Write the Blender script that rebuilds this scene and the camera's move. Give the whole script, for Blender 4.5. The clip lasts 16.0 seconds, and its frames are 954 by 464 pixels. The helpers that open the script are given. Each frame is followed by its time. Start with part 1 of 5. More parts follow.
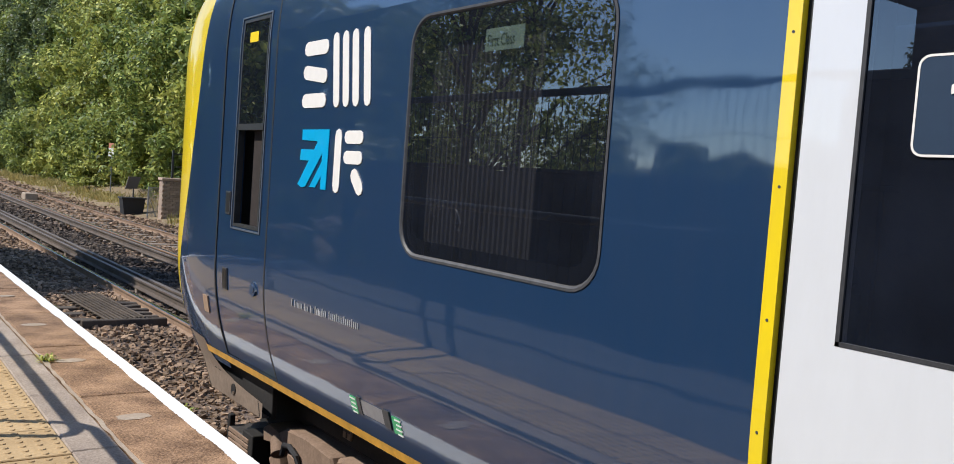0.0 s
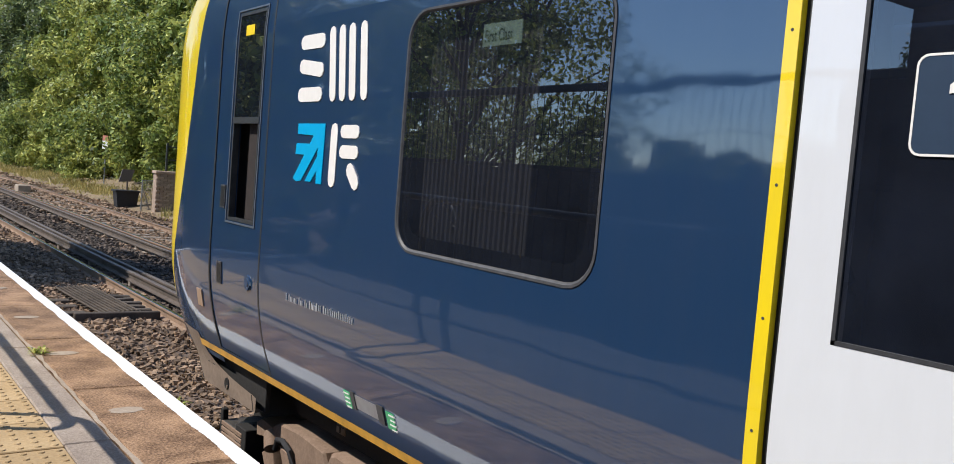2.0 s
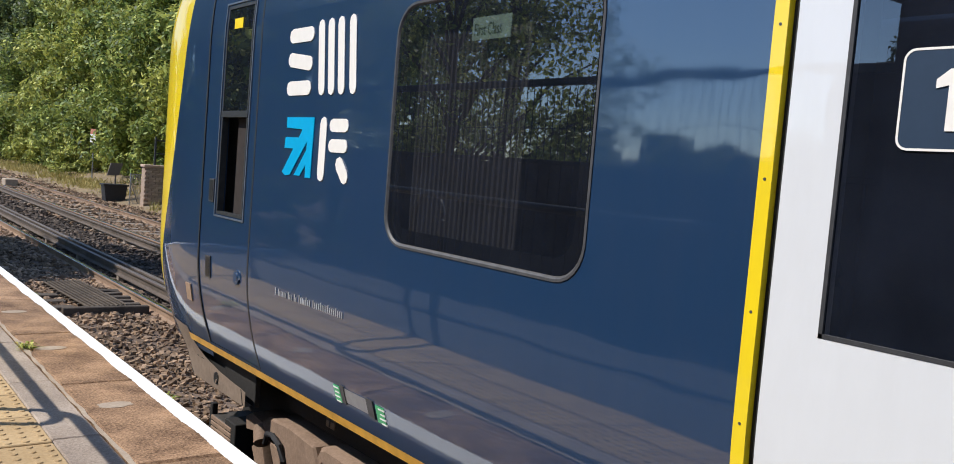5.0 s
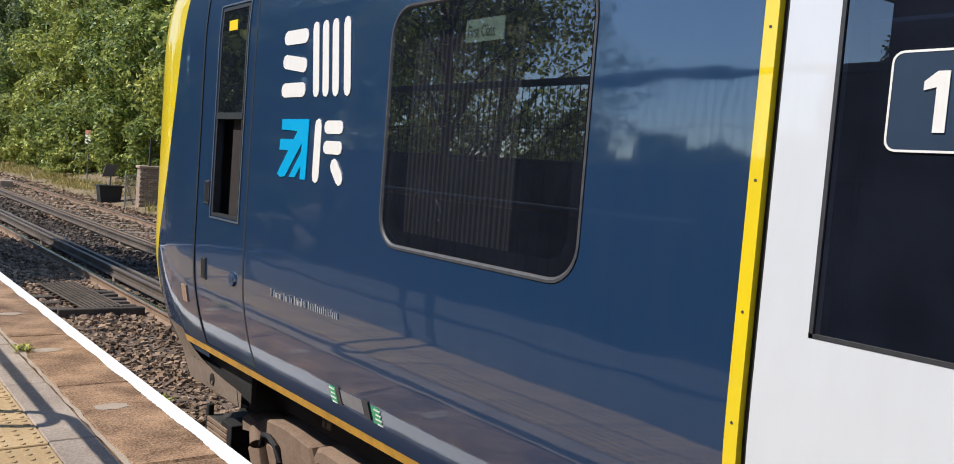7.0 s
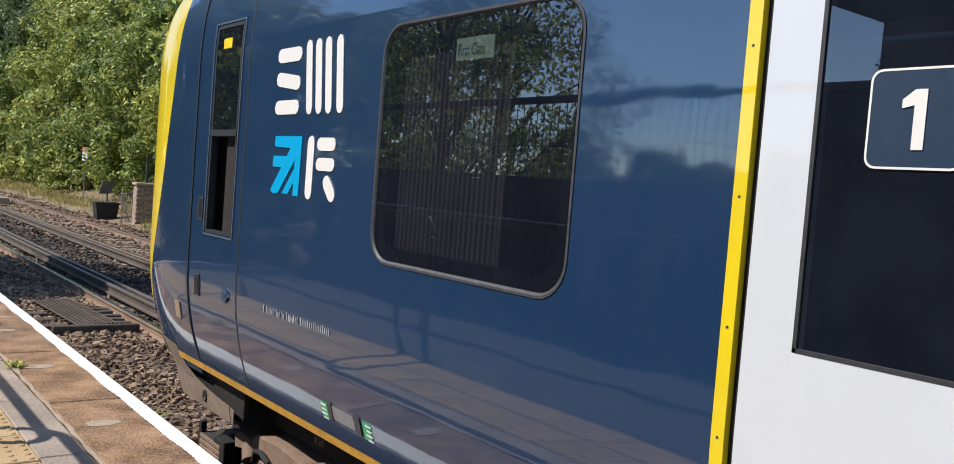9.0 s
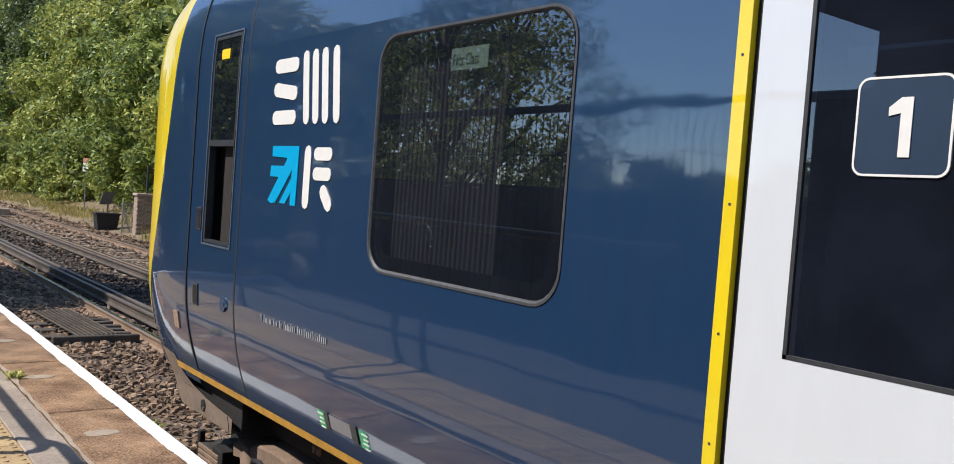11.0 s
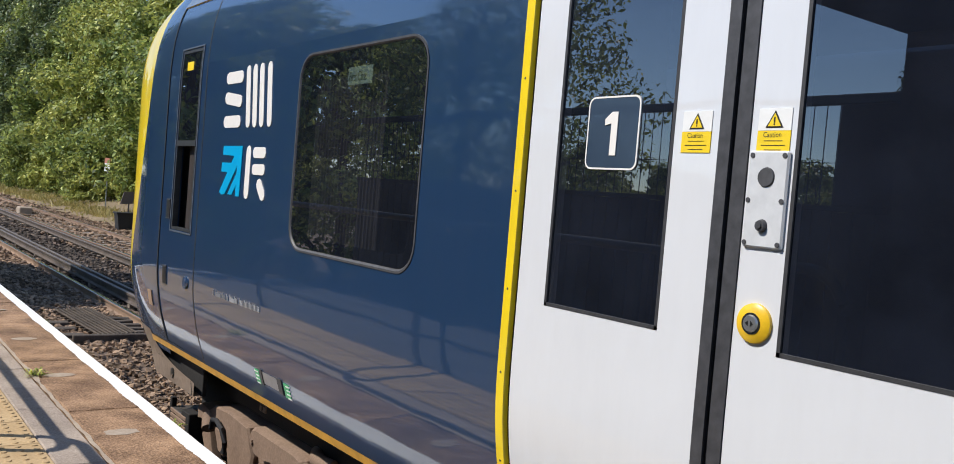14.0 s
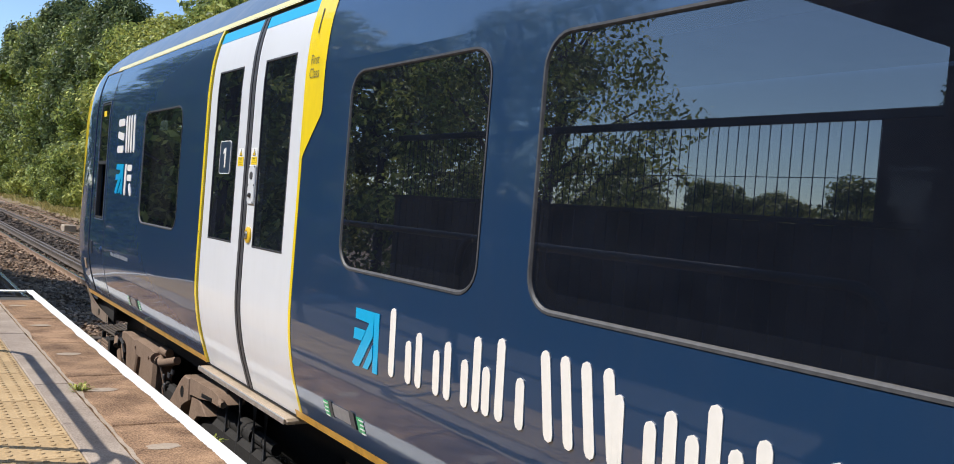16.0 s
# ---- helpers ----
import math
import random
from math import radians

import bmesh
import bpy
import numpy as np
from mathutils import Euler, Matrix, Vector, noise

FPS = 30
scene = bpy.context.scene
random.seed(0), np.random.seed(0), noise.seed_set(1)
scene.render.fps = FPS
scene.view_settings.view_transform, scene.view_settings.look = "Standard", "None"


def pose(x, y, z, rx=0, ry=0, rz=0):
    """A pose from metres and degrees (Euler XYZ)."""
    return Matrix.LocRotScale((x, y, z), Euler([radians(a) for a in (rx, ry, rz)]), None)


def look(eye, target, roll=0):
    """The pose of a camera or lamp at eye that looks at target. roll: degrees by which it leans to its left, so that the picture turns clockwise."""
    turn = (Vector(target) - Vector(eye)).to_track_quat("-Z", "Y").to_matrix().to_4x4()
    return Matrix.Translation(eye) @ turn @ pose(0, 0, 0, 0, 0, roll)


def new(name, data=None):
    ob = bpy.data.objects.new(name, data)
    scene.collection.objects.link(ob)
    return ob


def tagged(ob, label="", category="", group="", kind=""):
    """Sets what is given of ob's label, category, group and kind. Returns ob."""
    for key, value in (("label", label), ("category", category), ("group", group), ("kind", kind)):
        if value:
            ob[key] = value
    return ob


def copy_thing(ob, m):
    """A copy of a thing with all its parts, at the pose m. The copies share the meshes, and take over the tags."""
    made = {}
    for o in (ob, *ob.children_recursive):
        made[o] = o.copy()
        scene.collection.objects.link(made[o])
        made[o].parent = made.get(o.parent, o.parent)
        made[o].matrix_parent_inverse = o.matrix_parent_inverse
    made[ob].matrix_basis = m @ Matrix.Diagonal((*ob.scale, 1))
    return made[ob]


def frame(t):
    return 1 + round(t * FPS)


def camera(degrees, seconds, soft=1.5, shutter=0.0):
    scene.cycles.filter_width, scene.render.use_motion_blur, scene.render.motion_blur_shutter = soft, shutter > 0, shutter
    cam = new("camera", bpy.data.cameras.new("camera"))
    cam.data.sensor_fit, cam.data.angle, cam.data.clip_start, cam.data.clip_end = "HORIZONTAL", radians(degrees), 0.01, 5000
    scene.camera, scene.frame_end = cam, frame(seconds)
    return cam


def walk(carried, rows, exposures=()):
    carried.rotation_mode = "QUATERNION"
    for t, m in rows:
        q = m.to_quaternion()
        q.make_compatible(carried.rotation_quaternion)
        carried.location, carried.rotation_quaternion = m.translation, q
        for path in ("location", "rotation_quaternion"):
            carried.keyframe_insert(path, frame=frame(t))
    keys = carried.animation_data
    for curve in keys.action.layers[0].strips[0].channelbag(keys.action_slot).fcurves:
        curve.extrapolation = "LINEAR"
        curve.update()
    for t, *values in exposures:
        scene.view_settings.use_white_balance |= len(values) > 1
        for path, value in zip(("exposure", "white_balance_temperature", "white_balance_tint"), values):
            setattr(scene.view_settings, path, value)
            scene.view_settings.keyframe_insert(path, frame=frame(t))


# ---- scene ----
cam = camera(56.1, 16.0, soft=0.9)
EYE = 1.27
ROWS = [
    (0.0, -0.002, 0.017, -0.001, 86.66, -4.16, -35.84),
    (0.5, -0.003, 0.016, -0.001, 86.56, -4.47, -35.87),
    (1.0, -0.003, 0.018, -0.001, 86.37, -4.62, -35.88),
    (1.5, -0.004, 0.020, -0.001, 86.33, -4.65, -36.03),
    (2.0, -0.003, 0.024, -0.002, 86.42, -4.66, -36.18),
    (2.5, -0.002, 0.023, -0.001, 86.47, -4.44, -36.37),
    (3.0, -0.002, 0.024, -0.001, 86.47, -4.48, -36.38),
    (3.5, -0.002, 0.025, -0.000, 86.34, -4.54, -36.45),
    (4.0, -0.001, 0.024, -0.001, 86.20, -4.53, -36.62),
    (6.5, -0.005, 0.017, 0.003, 86.01, -4.73, -37.00),
    (7.0, -0.006, 0.009, 0.005, 86.07, -4.45, -37.09),
    (7.5, -0.006, 0.004, 0.004, 86.36, -4.32, -37.16),
    (8.0, -0.005, -0.003, 0.004, 86.65, -4.41, -37.19),
    (10.5, 0.004, -0.039, 0.004, 87.78, -4.42, -37.33),
    (11.0, 0.004, -0.042, 0.003, 87.81, -4.33, -37.24),
    (11.5, 0.005, -0.036, 0.002, 87.82, -4.37, -37.22),
    (12.0, 0.007, -0.039, 0.002, 87.79, -4.30, -37.21),
    (12.5, 0.008, -0.024, 0.002, 87.82, -4.35, -37.13),
    (13.0, 0.007, -0.015, -0.003, 87.86, -4.59, -36.85),
    (13.5, 0.007, -0.009, -0.003, 87.87, -4.74, -36.66),
    (14.0, 0.009, -0.005, -0.002, 87.88, -4.75, -36.09),
    (14.5, 0.006, -0.003, -0.002, 87.94, -4.67, -34.99),
    (15.0, 0.003, -0.002, -0.002, 88.58, -4.69, -34.49),
    (15.5, -0.001, -0.002, -0.003, 88.80, -4.60, -34.05),
    (16.0, -0.002, -0.001, -0.007, 88.80, -4.63, -33.81),
]
# the film's camera darkens its picture while the white doors pass
EXPOSURES = [(0.0, 0.40), (12.5, 0.40), (13.5, 0.34), (14.0, 0.34), (14.5, 0.26), (15.0, 0.22), (15.5, 0.31), (16.0, 0.40)]
walk(cam, [(t, pose(x, y, EYE + z, rx, ry, rz)) for t, x, y, z, rx, ry, rz in ROWS], EXPOSURES)

# the train's way along the track, metres past where it stands at first
RUN = [(0.0, 0.0), (6.0, 0.0), (11.9, 0.0), (12.1, 0.004), (12.5, 0.058), (13.0, 0.194), (13.5, 0.446), (14.0, 0.831), (14.5, 1.363), (15.0, 2.071), (15.5, 2.995), (16.0, 4.180)]

# ---- light ----
SUN_AZ = math.atan2(-0.9, 0.43)
SUN_EL = radians(46)
world = bpy.data.worlds.new("world")
scene.world = world
world.use_nodes = True
wn = world.node_tree.nodes
sky = wn.new("ShaderNodeTexSky")
sky.sky_type, sky.sun_disc = "NISHITA", False
sky.sun_elevation, sky.sun_rotation = SUN_EL, SUN_AZ
sky.air_density, sky.dust_density, sky.ozone_density = 0.8, 0.05, 3.0
wn["Background"].inputs["Strength"].default_value = 0.136
world.node_tree.links.new(sky.outputs[0], wn["Background"].inputs["Color"])
sun = new("sun", bpy.data.lights.new("sun", "SUN"))
sun.data.energy, sun.data.angle, sun.data.color = 4.05, radians(0.53), (1.0, 0.955, 0.895)
sun_way = Vector((math.sin(SUN_AZ) * math.cos(SUN_EL), math.cos(SUN_AZ) * math.cos(SUN_EL), math.sin(SUN_EL)))
sun.matrix_world = look(sun_way * 60, (0, 0, 0))

# ---- materials ----


class Nodes:
    """A small node builder for one material."""

    def __init__(self, name):
        self.mat = bpy.data.materials.new(name)
        self.mat.use_nodes = True
        self.tree = self.mat.node_tree
        self.bsdf = self.tree.nodes["Principled BSDF"]
        self.out = self.tree.nodes["Material Output"]

    def add(self, kind, values=(), operation="", blend_type=""):
        node = self.tree.nodes.new("ShaderNode" + kind)
        if operation:
            node.operation = operation
        if blend_type:
            node.data_type, node.blend_type = "RGBA", blend_type
        for key, value in dict(values).items():
            if isinstance(value, bpy.types.NodeSocket):
                self.tree.links.new(value, node.inputs[key])
            else:
                node.inputs[key].default_value = value
        return node

    def put(self, **values):
        for key, value in values.items():
            key = key.replace("_", " ")
            if isinstance(value, bpy.types.NodeSocket):
                self.tree.links.new(value, self.bsdf.inputs[key])
            else:
                self.bsdf.inputs[key].default_value = value

    def noise(self, scale, detail=4.0, rough=0.6, coords=None):
        if coords is None:
            coords = self.add("TexCoord").outputs["Object"]
        return self.add("TexNoise", {"Vector": coords, "Scale": scale, "Detail": detail, "Roughness": rough}).outputs["Fac"]

    def ramp(self, fac, *stops):
        node = self.add("ValToRGB", {"Fac": fac})
        ramp = node.color_ramp
        while len(ramp.elements) < len(stops):
            ramp.elements.new(0.5)
        for el, (at, col) in zip(ramp.elements, stops):
            el.position = at
            el.color = (*col, 1) if len(col) == 3 else col
        return node.outputs["Color"]

    def mix(self, fac, a, b, how="MIX"):
        node = self.add("Mix", blend_type=how)
        for sock, value in ((node.inputs[0], fac), (node.inputs[6], a), (node.inputs[7], b)):
            if isinstance(value, bpy.types.NodeSocket):
                self.tree.links.new(value, sock)
            elif sock == node.inputs[0]:
                sock.default_value = value
            else:
                sock.default_value = (*value, 1)
        return node.outputs[2]

    def bump(self, height, strength, distance, normal=None):
        values = {"Height": height, "Strength": strength, "Distance": distance}
        if normal is not None:
            values["Normal"] = normal
        return self.add("Bump", values).outputs["Normal"]


def grey(v):
    return (v, v, v)


def two_tone(name, dark, light, fine, coarse, rough=0.9, bump=0.4, depth=0.004, metal=0.0, spread=(0.3, 0.7), island=0.0, random_each=0.0):
    """Grainy surface: a colour between two tones at two scales, with fine relief."""
    n = Nodes(name)
    a, b = n.noise(fine), n.noise(coarse, 5)
    both = n.add("Math", {0: a, 1: b}, operation="ADD").outputs[0]
    half = n.add("Math", {0: both, 1: 0.5}, operation="MULTIPLY").outputs[0]
    col = n.ramp(half, (spread[0], dark), (spread[1], light))
    if island or random_each:
        src = n.add("NewGeometry").outputs["Random Per Island"] if island else n.add("ObjectInfo").outputs["Random"]
        k = island or random_each
        tone = n.add("MapRange", {"Value": src, "To Min": 1 - k, "To Max": 1 + k}).outputs[0]
        col = n.mix(1.0, col, n.add("CombineColor", {0: tone, 1: tone, 2: tone}).outputs[0], "MULTIPLY")
    n.put(Base_Color=col, Roughness=rough, Metallic=metal, Normal=n.bump(a, bump, depth))
    return n.mat


def paint(name, colour, wave=0.12, rough=0.4, coat=1.0, dirt=0.05, dust=(0.16, 0.13, 0.10), coat_rough=0.026, ior=1.9):
    """Vehicle paint under a clear coat, slightly uneven, with faint dust and streaks."""
    n = Nodes(name)
    co = n.add("TexCoord").outputs["Object"]
    stretch = n.add("Mapping", {"Vector": co, "Scale": (1, 1, 0.22)}).outputs[0]
    streak = n.noise(14, 5, 0.65, stretch)
    fleck = n.noise(2.2, 3, 0.5)
    fac = n.add("MapRange", {"Value": n.add("Math", {0: streak, 1: fleck}, operation="MULTIPLY").outputs[0], "From Min": 0.18, "From Max": 0.5, "To Min": 0.0, "To Max": dirt * 2}).outputs[0]
    n.put(Base_Color=n.mix(fac, colour, dust), Roughness=rough, Specular_IOR_Level=0.2, Coat_Weight=coat, Coat_IOR=ior)
    long = n.add("Mapping", {"Vector": co, "Scale": (1, 0.55, 1.5)}).outputs[0]
    wide = n.noise(3.2, 2, 0.45, long)
    ripple = n.noise(13, 2, 0.5, n.add("Mapping", {"Vector": co, "Scale": (1, 1.3, 0.5)}).outputs[0])
    wav = n.add("Math", {0: ripple, 1: 0.11, 2: wide}, operation="MULTIPLY_ADD").outputs[0]
    cr = n.add("MapRange", {"Value": streak, "To Min": coat_rough * 0.5, "To Max": coat_rough * 2}).outputs[0]
    n.put(Coat_Roughness=cr, Coat_Normal=n.bump(wav, wave, 0.02), Normal=n.bump(wav, wave, 0.02))
    return n.mat


def plain(name, colour, rough=0.5, metal=0.0, coat=0.0, wear=0.12, scale=30):
    n = Nodes(name)
    f = n.noise(scale, 4)
    low = tuple(c * (1 - wear) for c in colour)
    high = tuple(min(1, c * (1 + wear)) for c in colour)
    n.put(Base_Color=n.ramp(f, (0.3, low), (0.7, high)), Roughness=rough, Metallic=metal, Coat_Weight=coat)
    return n.mat


def pane(name, tint, gloss=1.0, rough=0.0, dust=0.024):
    """Tinted flat glass: a mirror-like coat by Fresnel over a dark see-through pane."""
    n = Nodes(name)
    fr = n.add("Fresnel", {"IOR": 1.62}).outputs[0]
    lean = n.add("Math", {0: fr, 1: gloss - 1, 2: 1.0}, operation="MULTIPLY_ADD").outputs[0]
    fac = n.add("Math", {0: n.add("Math", {0: fr, 1: gloss}, operation="MULTIPLY").outputs[0], 1: lean}, operation="DIVIDE").outputs[0]
    see = n.add("BsdfTransparent", {"Color": (*tint, 1)})
    co = n.add("TexCoord").outputs["Object"]
    shine = n.add("BsdfGlossy", {"Color": (0.95, 0.97, 1, 1), "Roughness": rough, "Normal": n.bump(n.noise(1.6, 1, 0.4, co), 0.02, 0.01)})
    film = n.add("BsdfDiffuse", {"Color": (0.26, 0.33, 0.54, 1)})
    dusty = n.add("MapRange", {"Value": n.noise(7, 5, 0.6, co), "From Min": 0.3, "From Max": 0.7, "To Min": dust * 0.7, "To Max": dust * 1.3}).outputs[0]
    d = n.add("MixShader", {0: dusty})
    n.tree.links.new(see.outputs[0], d.inputs[1])
    n.tree.links.new(film.outputs[0], d.inputs[2])
    m = n.add("MixShader", {0: fac})
    n.tree.links.new(d.outputs[0], m.inputs[1])
    n.tree.links.new(shine.outputs[0], m.inputs[2])
    n.tree.links.new(m.outputs[0], n.out.inputs["Surface"])
    return n.mat


def leafy(name, dark, light, yellow):
    n = Nodes(name)
    rnd = n.add("NewGeometry").outputs["Random Per Island"]
    col = n.ramp(rnd, (0.0, dark), (0.72, light), (1.0, yellow))
    patch = n.noise(0.35, 2)
    col = n.mix(n.add("MapRange", {"Value": patch, "From Min": 0.35, "From Max": 0.65, "To Max": 0.25}).outputs[0], col, dark)
    dif = n.add("BsdfPrincipled", {"Base Color": col, "Roughness": 0.55, "Specular IOR Level": 0.3})
    tr = n.add("BsdfTranslucent", {"Color": n.mix(0.5, col, yellow)})
    m = n.add("MixShader", {0: 0.24})
    n.tree.links.new(dif.outputs[0], m.inputs[1])
    n.tree.links.new(tr.outputs[0], m.inputs[2])
    n.tree.links.new(m.outputs[0], n.out.inputs["Surface"])
    return n.mat


BLUE = paint("deep_blue_paint", (0.010, 0.038, 0.097), wave=0.075, dirt=0.02, ior=1.98, coat_rough=0.034)
WHITE = paint("white_paint", (0.71, 0.72, 0.74), wave=0.1, dirt=0.035, coat=0.5)
YELLOW = paint("warm_yellow_paint", (0.93, 0.68, 0.010), wave=0.06, dirt=0.10, coat=0.7)
SKYBLUE = plain("sky_blue_vinyl", (0.0, 0.39, 0.70), 0.3, coat=0.4, wear=0.04)
CREAM = plain("white_vinyl", (0.86, 0.82, 0.76), 0.35, coat=0.3, wear=0.03)
TANLINE = plain("ochre_line_paint", (0.62, 0.33, 0.045), 0.4, coat=0.4, wear=0.25, scale=12)
BLACK = plain("black_rubber", (0.018, 0.018, 0.02), 0.6, wear=0.4)
SEAL = plain("grey_window_seal", (0.056, 0.056, 0.060), 0.55, wear=0.3)
DARKSEAL = plain("dark_glazing_seal", (0.035, 0.035, 0.038), 0.55, wear=0.3)
BORDER = plain("black_glass_border", (0.008, 0.009, 0.012), 0.06, coat=1.0, wear=0.1)
GLASS = pane("tinted_window_glass", (0.34, 0.345, 0.36), 2.7, dust=0.026)
DOORGLASS = pane("dark_door_glass", (0.20, 0.20, 0.22), 2.5, dust=0.036)
INSIDE = plain("dark_interior_trim", (0.06, 0.062, 0.07), 0.8, wear=0.3, scale=6)
BLIND = two_tone("ribbed_partition", (0.024, 0.023, 0.027), (0.044, 0.043, 0.048), 60, 5, 0.7, 0.1)
# near-black tone: shade under the carriage is put into the colour
SOLEBAR = two_tone("shaded_black_underframe", (0.008, 0.0075, 0.007), (0.022, 0.019, 0.017), 40, 4, 0.85)
DUST = two_tone("brake_dusted_steel", (0.15, 0.096, 0.064), (0.29, 0.198, 0.138), 70, 5, 0.85, 0.25, 0.003)
SKIRT = two_tone("dusty_grey_valance", (0.13, 0.092, 0.066), (0.24, 0.18, 0.132), 40, 3, 0.7, 0.1)
ROOF = paint("blue_grey_roof_paint", (0.10, 0.15, 0.22), wave=0.05, rough=0.5, coat=0.5, dirt=0.3, dust=(0.3, 0.3, 0.3))
ALLOY = plain("brushed_alloy", (0.55, 0.54, 0.52), 0.35, 0.9, wear=0.15)
PLATE = plain("pale_grey_plate", (0.60, 0.61, 0.62), 0.4, wear=0.08)
TREAD = two_tone("worn_tan_tread", (0.33, 0.25, 0.17), (0.55, 0.44, 0.32), 60, 5, 0.6)
LABELYEL = plain("yellow_label", (0.88, 0.62, 0.02), 0.4, wear=0.04)
LABELWHITE = plain("white_label", (0.82, 0.82, 0.80), 0.4, wear=0.04)
LABELGREEN = plain("green_label", (0.06, 0.40, 0.16), 0.4, wear=0.1)
PALEGREEN = plain("pale_green_label", (0.22, 0.31, 0.27), 0.5, wear=0.05)
INK = plain("black_ink", (0.012, 0.012, 0.012), 0.5)

COPING = two_tone("brown_coping_stone", (0.11, 0.058, 0.030), (0.46, 0.285, 0.165), 90, 3.5, 0.93, 0.8, 0.006, spread=(0.41, 0.62), random_each=0.10)
PATCH = two_tone("pale_mortar", (0.27, 0.205, 0.15), (0.47, 0.385, 0.30), 60, 6, 0.95)
CONCRETE = two_tone("grey_concrete_strip", (0.23, 0.178, 0.142), (0.48, 0.395, 0.32), 100, 2, 0.95, 0.8, 0.005, spread=(0.36, 0.64))
TACTILE = two_tone("buff_tactile_slab", (0.33, 0.215, 0.10), (0.57, 0.41, 0.225), 60, 2.2, 0.9, 0.3, 0.003, random_each=0.07)
ASPHALT = two_tone("worn_asphalt", (0.05, 0.05, 0.052), (0.11, 0.105, 0.10), 150, 1.5, 0.95, 0.6, 0.005)
EDGEWHITE = two_tone("thick_white_line_paint", (0.74, 0.73, 0.71), (0.90, 0.90, 0.89), 70, 5, 0.6, 0.4, 0.003)
BRICK = two_tone("old_brown_brick", (0.26, 0.18, 0.13), (0.47, 0.36, 0.28), 40, 3, 0.95, 0.5, 0.005, random_each=0.2)
SOOTSTONES = two_tone("oil_darkened_ballast", (0.035, 0.027, 0.022), (0.15, 0.115, 0.09), 30, 0.7, 0.95, 0.5, 0.01, island=0.6)
STONES = two_tone("railway_ballast", (0.11, 0.070, 0.043), (0.38, 0.26, 0.17), 30, 0.7, 0.95, 0.5, 0.01, island=0.6)
BALLASTBED = two_tone("ballast_bed", (0.05, 0.035, 0.027), (0.27, 0.19, 0.14), 28, 1.1, 1.0, 1.0, 0.03)
RUST = two_tone("rusty_rail_side", (0.16, 0.10, 0.064), (0.38, 0.26, 0.175), 60, 3, 0.8, 0.3, 0.002)
RAILTOP = plain("polished_rail_head", (0.42, 0.40, 0.38), 0.22, 1.0, wear=0.2)
CONDTOP = plain("dull_conductor_head", (0.20, 0.165, 0.14), 0.5, 0.5, wear=0.3)
DARKRAIL = two_tone("dark_conductor_rail", (0.040, 0.031, 0.025), (0.16, 0.122, 0.095), 60, 3, 0.8, 0.3, 0.002)
TIMBER = two_tone("weathered_timber", (0.030, 0.023, 0.018), (0.13, 0.10, 0.075), 50, 4, 0.9, 0.4, 0.004, random_each=0.2)
SLEEPER = two_tone("grey_sleeper", (0.15, 0.12, 0.095), (0.36, 0.30, 0.24), 50, 3, 0.95, 0.4, 0.004)
SOIL = two_tone("dry_verge_ground", (0.12, 0.088, 0.050), (0.32, 0.24, 0.145), 6, 0.25, 1.0, 0.6, 0.03)
GRASS = leafy("dry_grass", (0.20, 0.19, 0.05), (0.45, 0.38, 0.14), (0.66, 0.52, 0.24))
LEAF_A = leafy("broad_leaf_green", (0.028, 0.055, 0.015), (0.24, 0.325, 0.075), (0.64, 0.66, 0.18))
LEAF_B = leafy("light_leaf_green", (0.050, 0.080, 0.018), (0.38, 0.43, 0.092), (0.78, 0.75, 0.215))
LEAF_C = leafy("blue_green_leaf", (0.022, 0.042, 0.018), (0.125, 0.175, 0.062), (0.32, 0.38, 0.14))
BARK = two_tone("grey_brown_bark", (0.05, 0.04, 0.03), (0.14, 0.115, 0.09), 20, 3, 0.95, 0.7, 0.02)
STEEL = plain("galvanised_steel", (0.33, 0.34, 0.35), 0.45, 0.8, wear=0.2)
DARKSTEEL = plain("dark_painted_steel", (0.03, 0.033, 0.035), 0.5, wear=0.3)
FENCEWOOD = two_tone("dark_fence_board", (0.035, 0.028, 0.022), (0.10, 0.082, 0.068), 40, 3, 0.9, 0.4, 0.004, random_each=0.25)
SIGNRED = plain("red_sign_face", (0.55, 0.22, 0.14), 0.5)

# ---- mesh tools ----


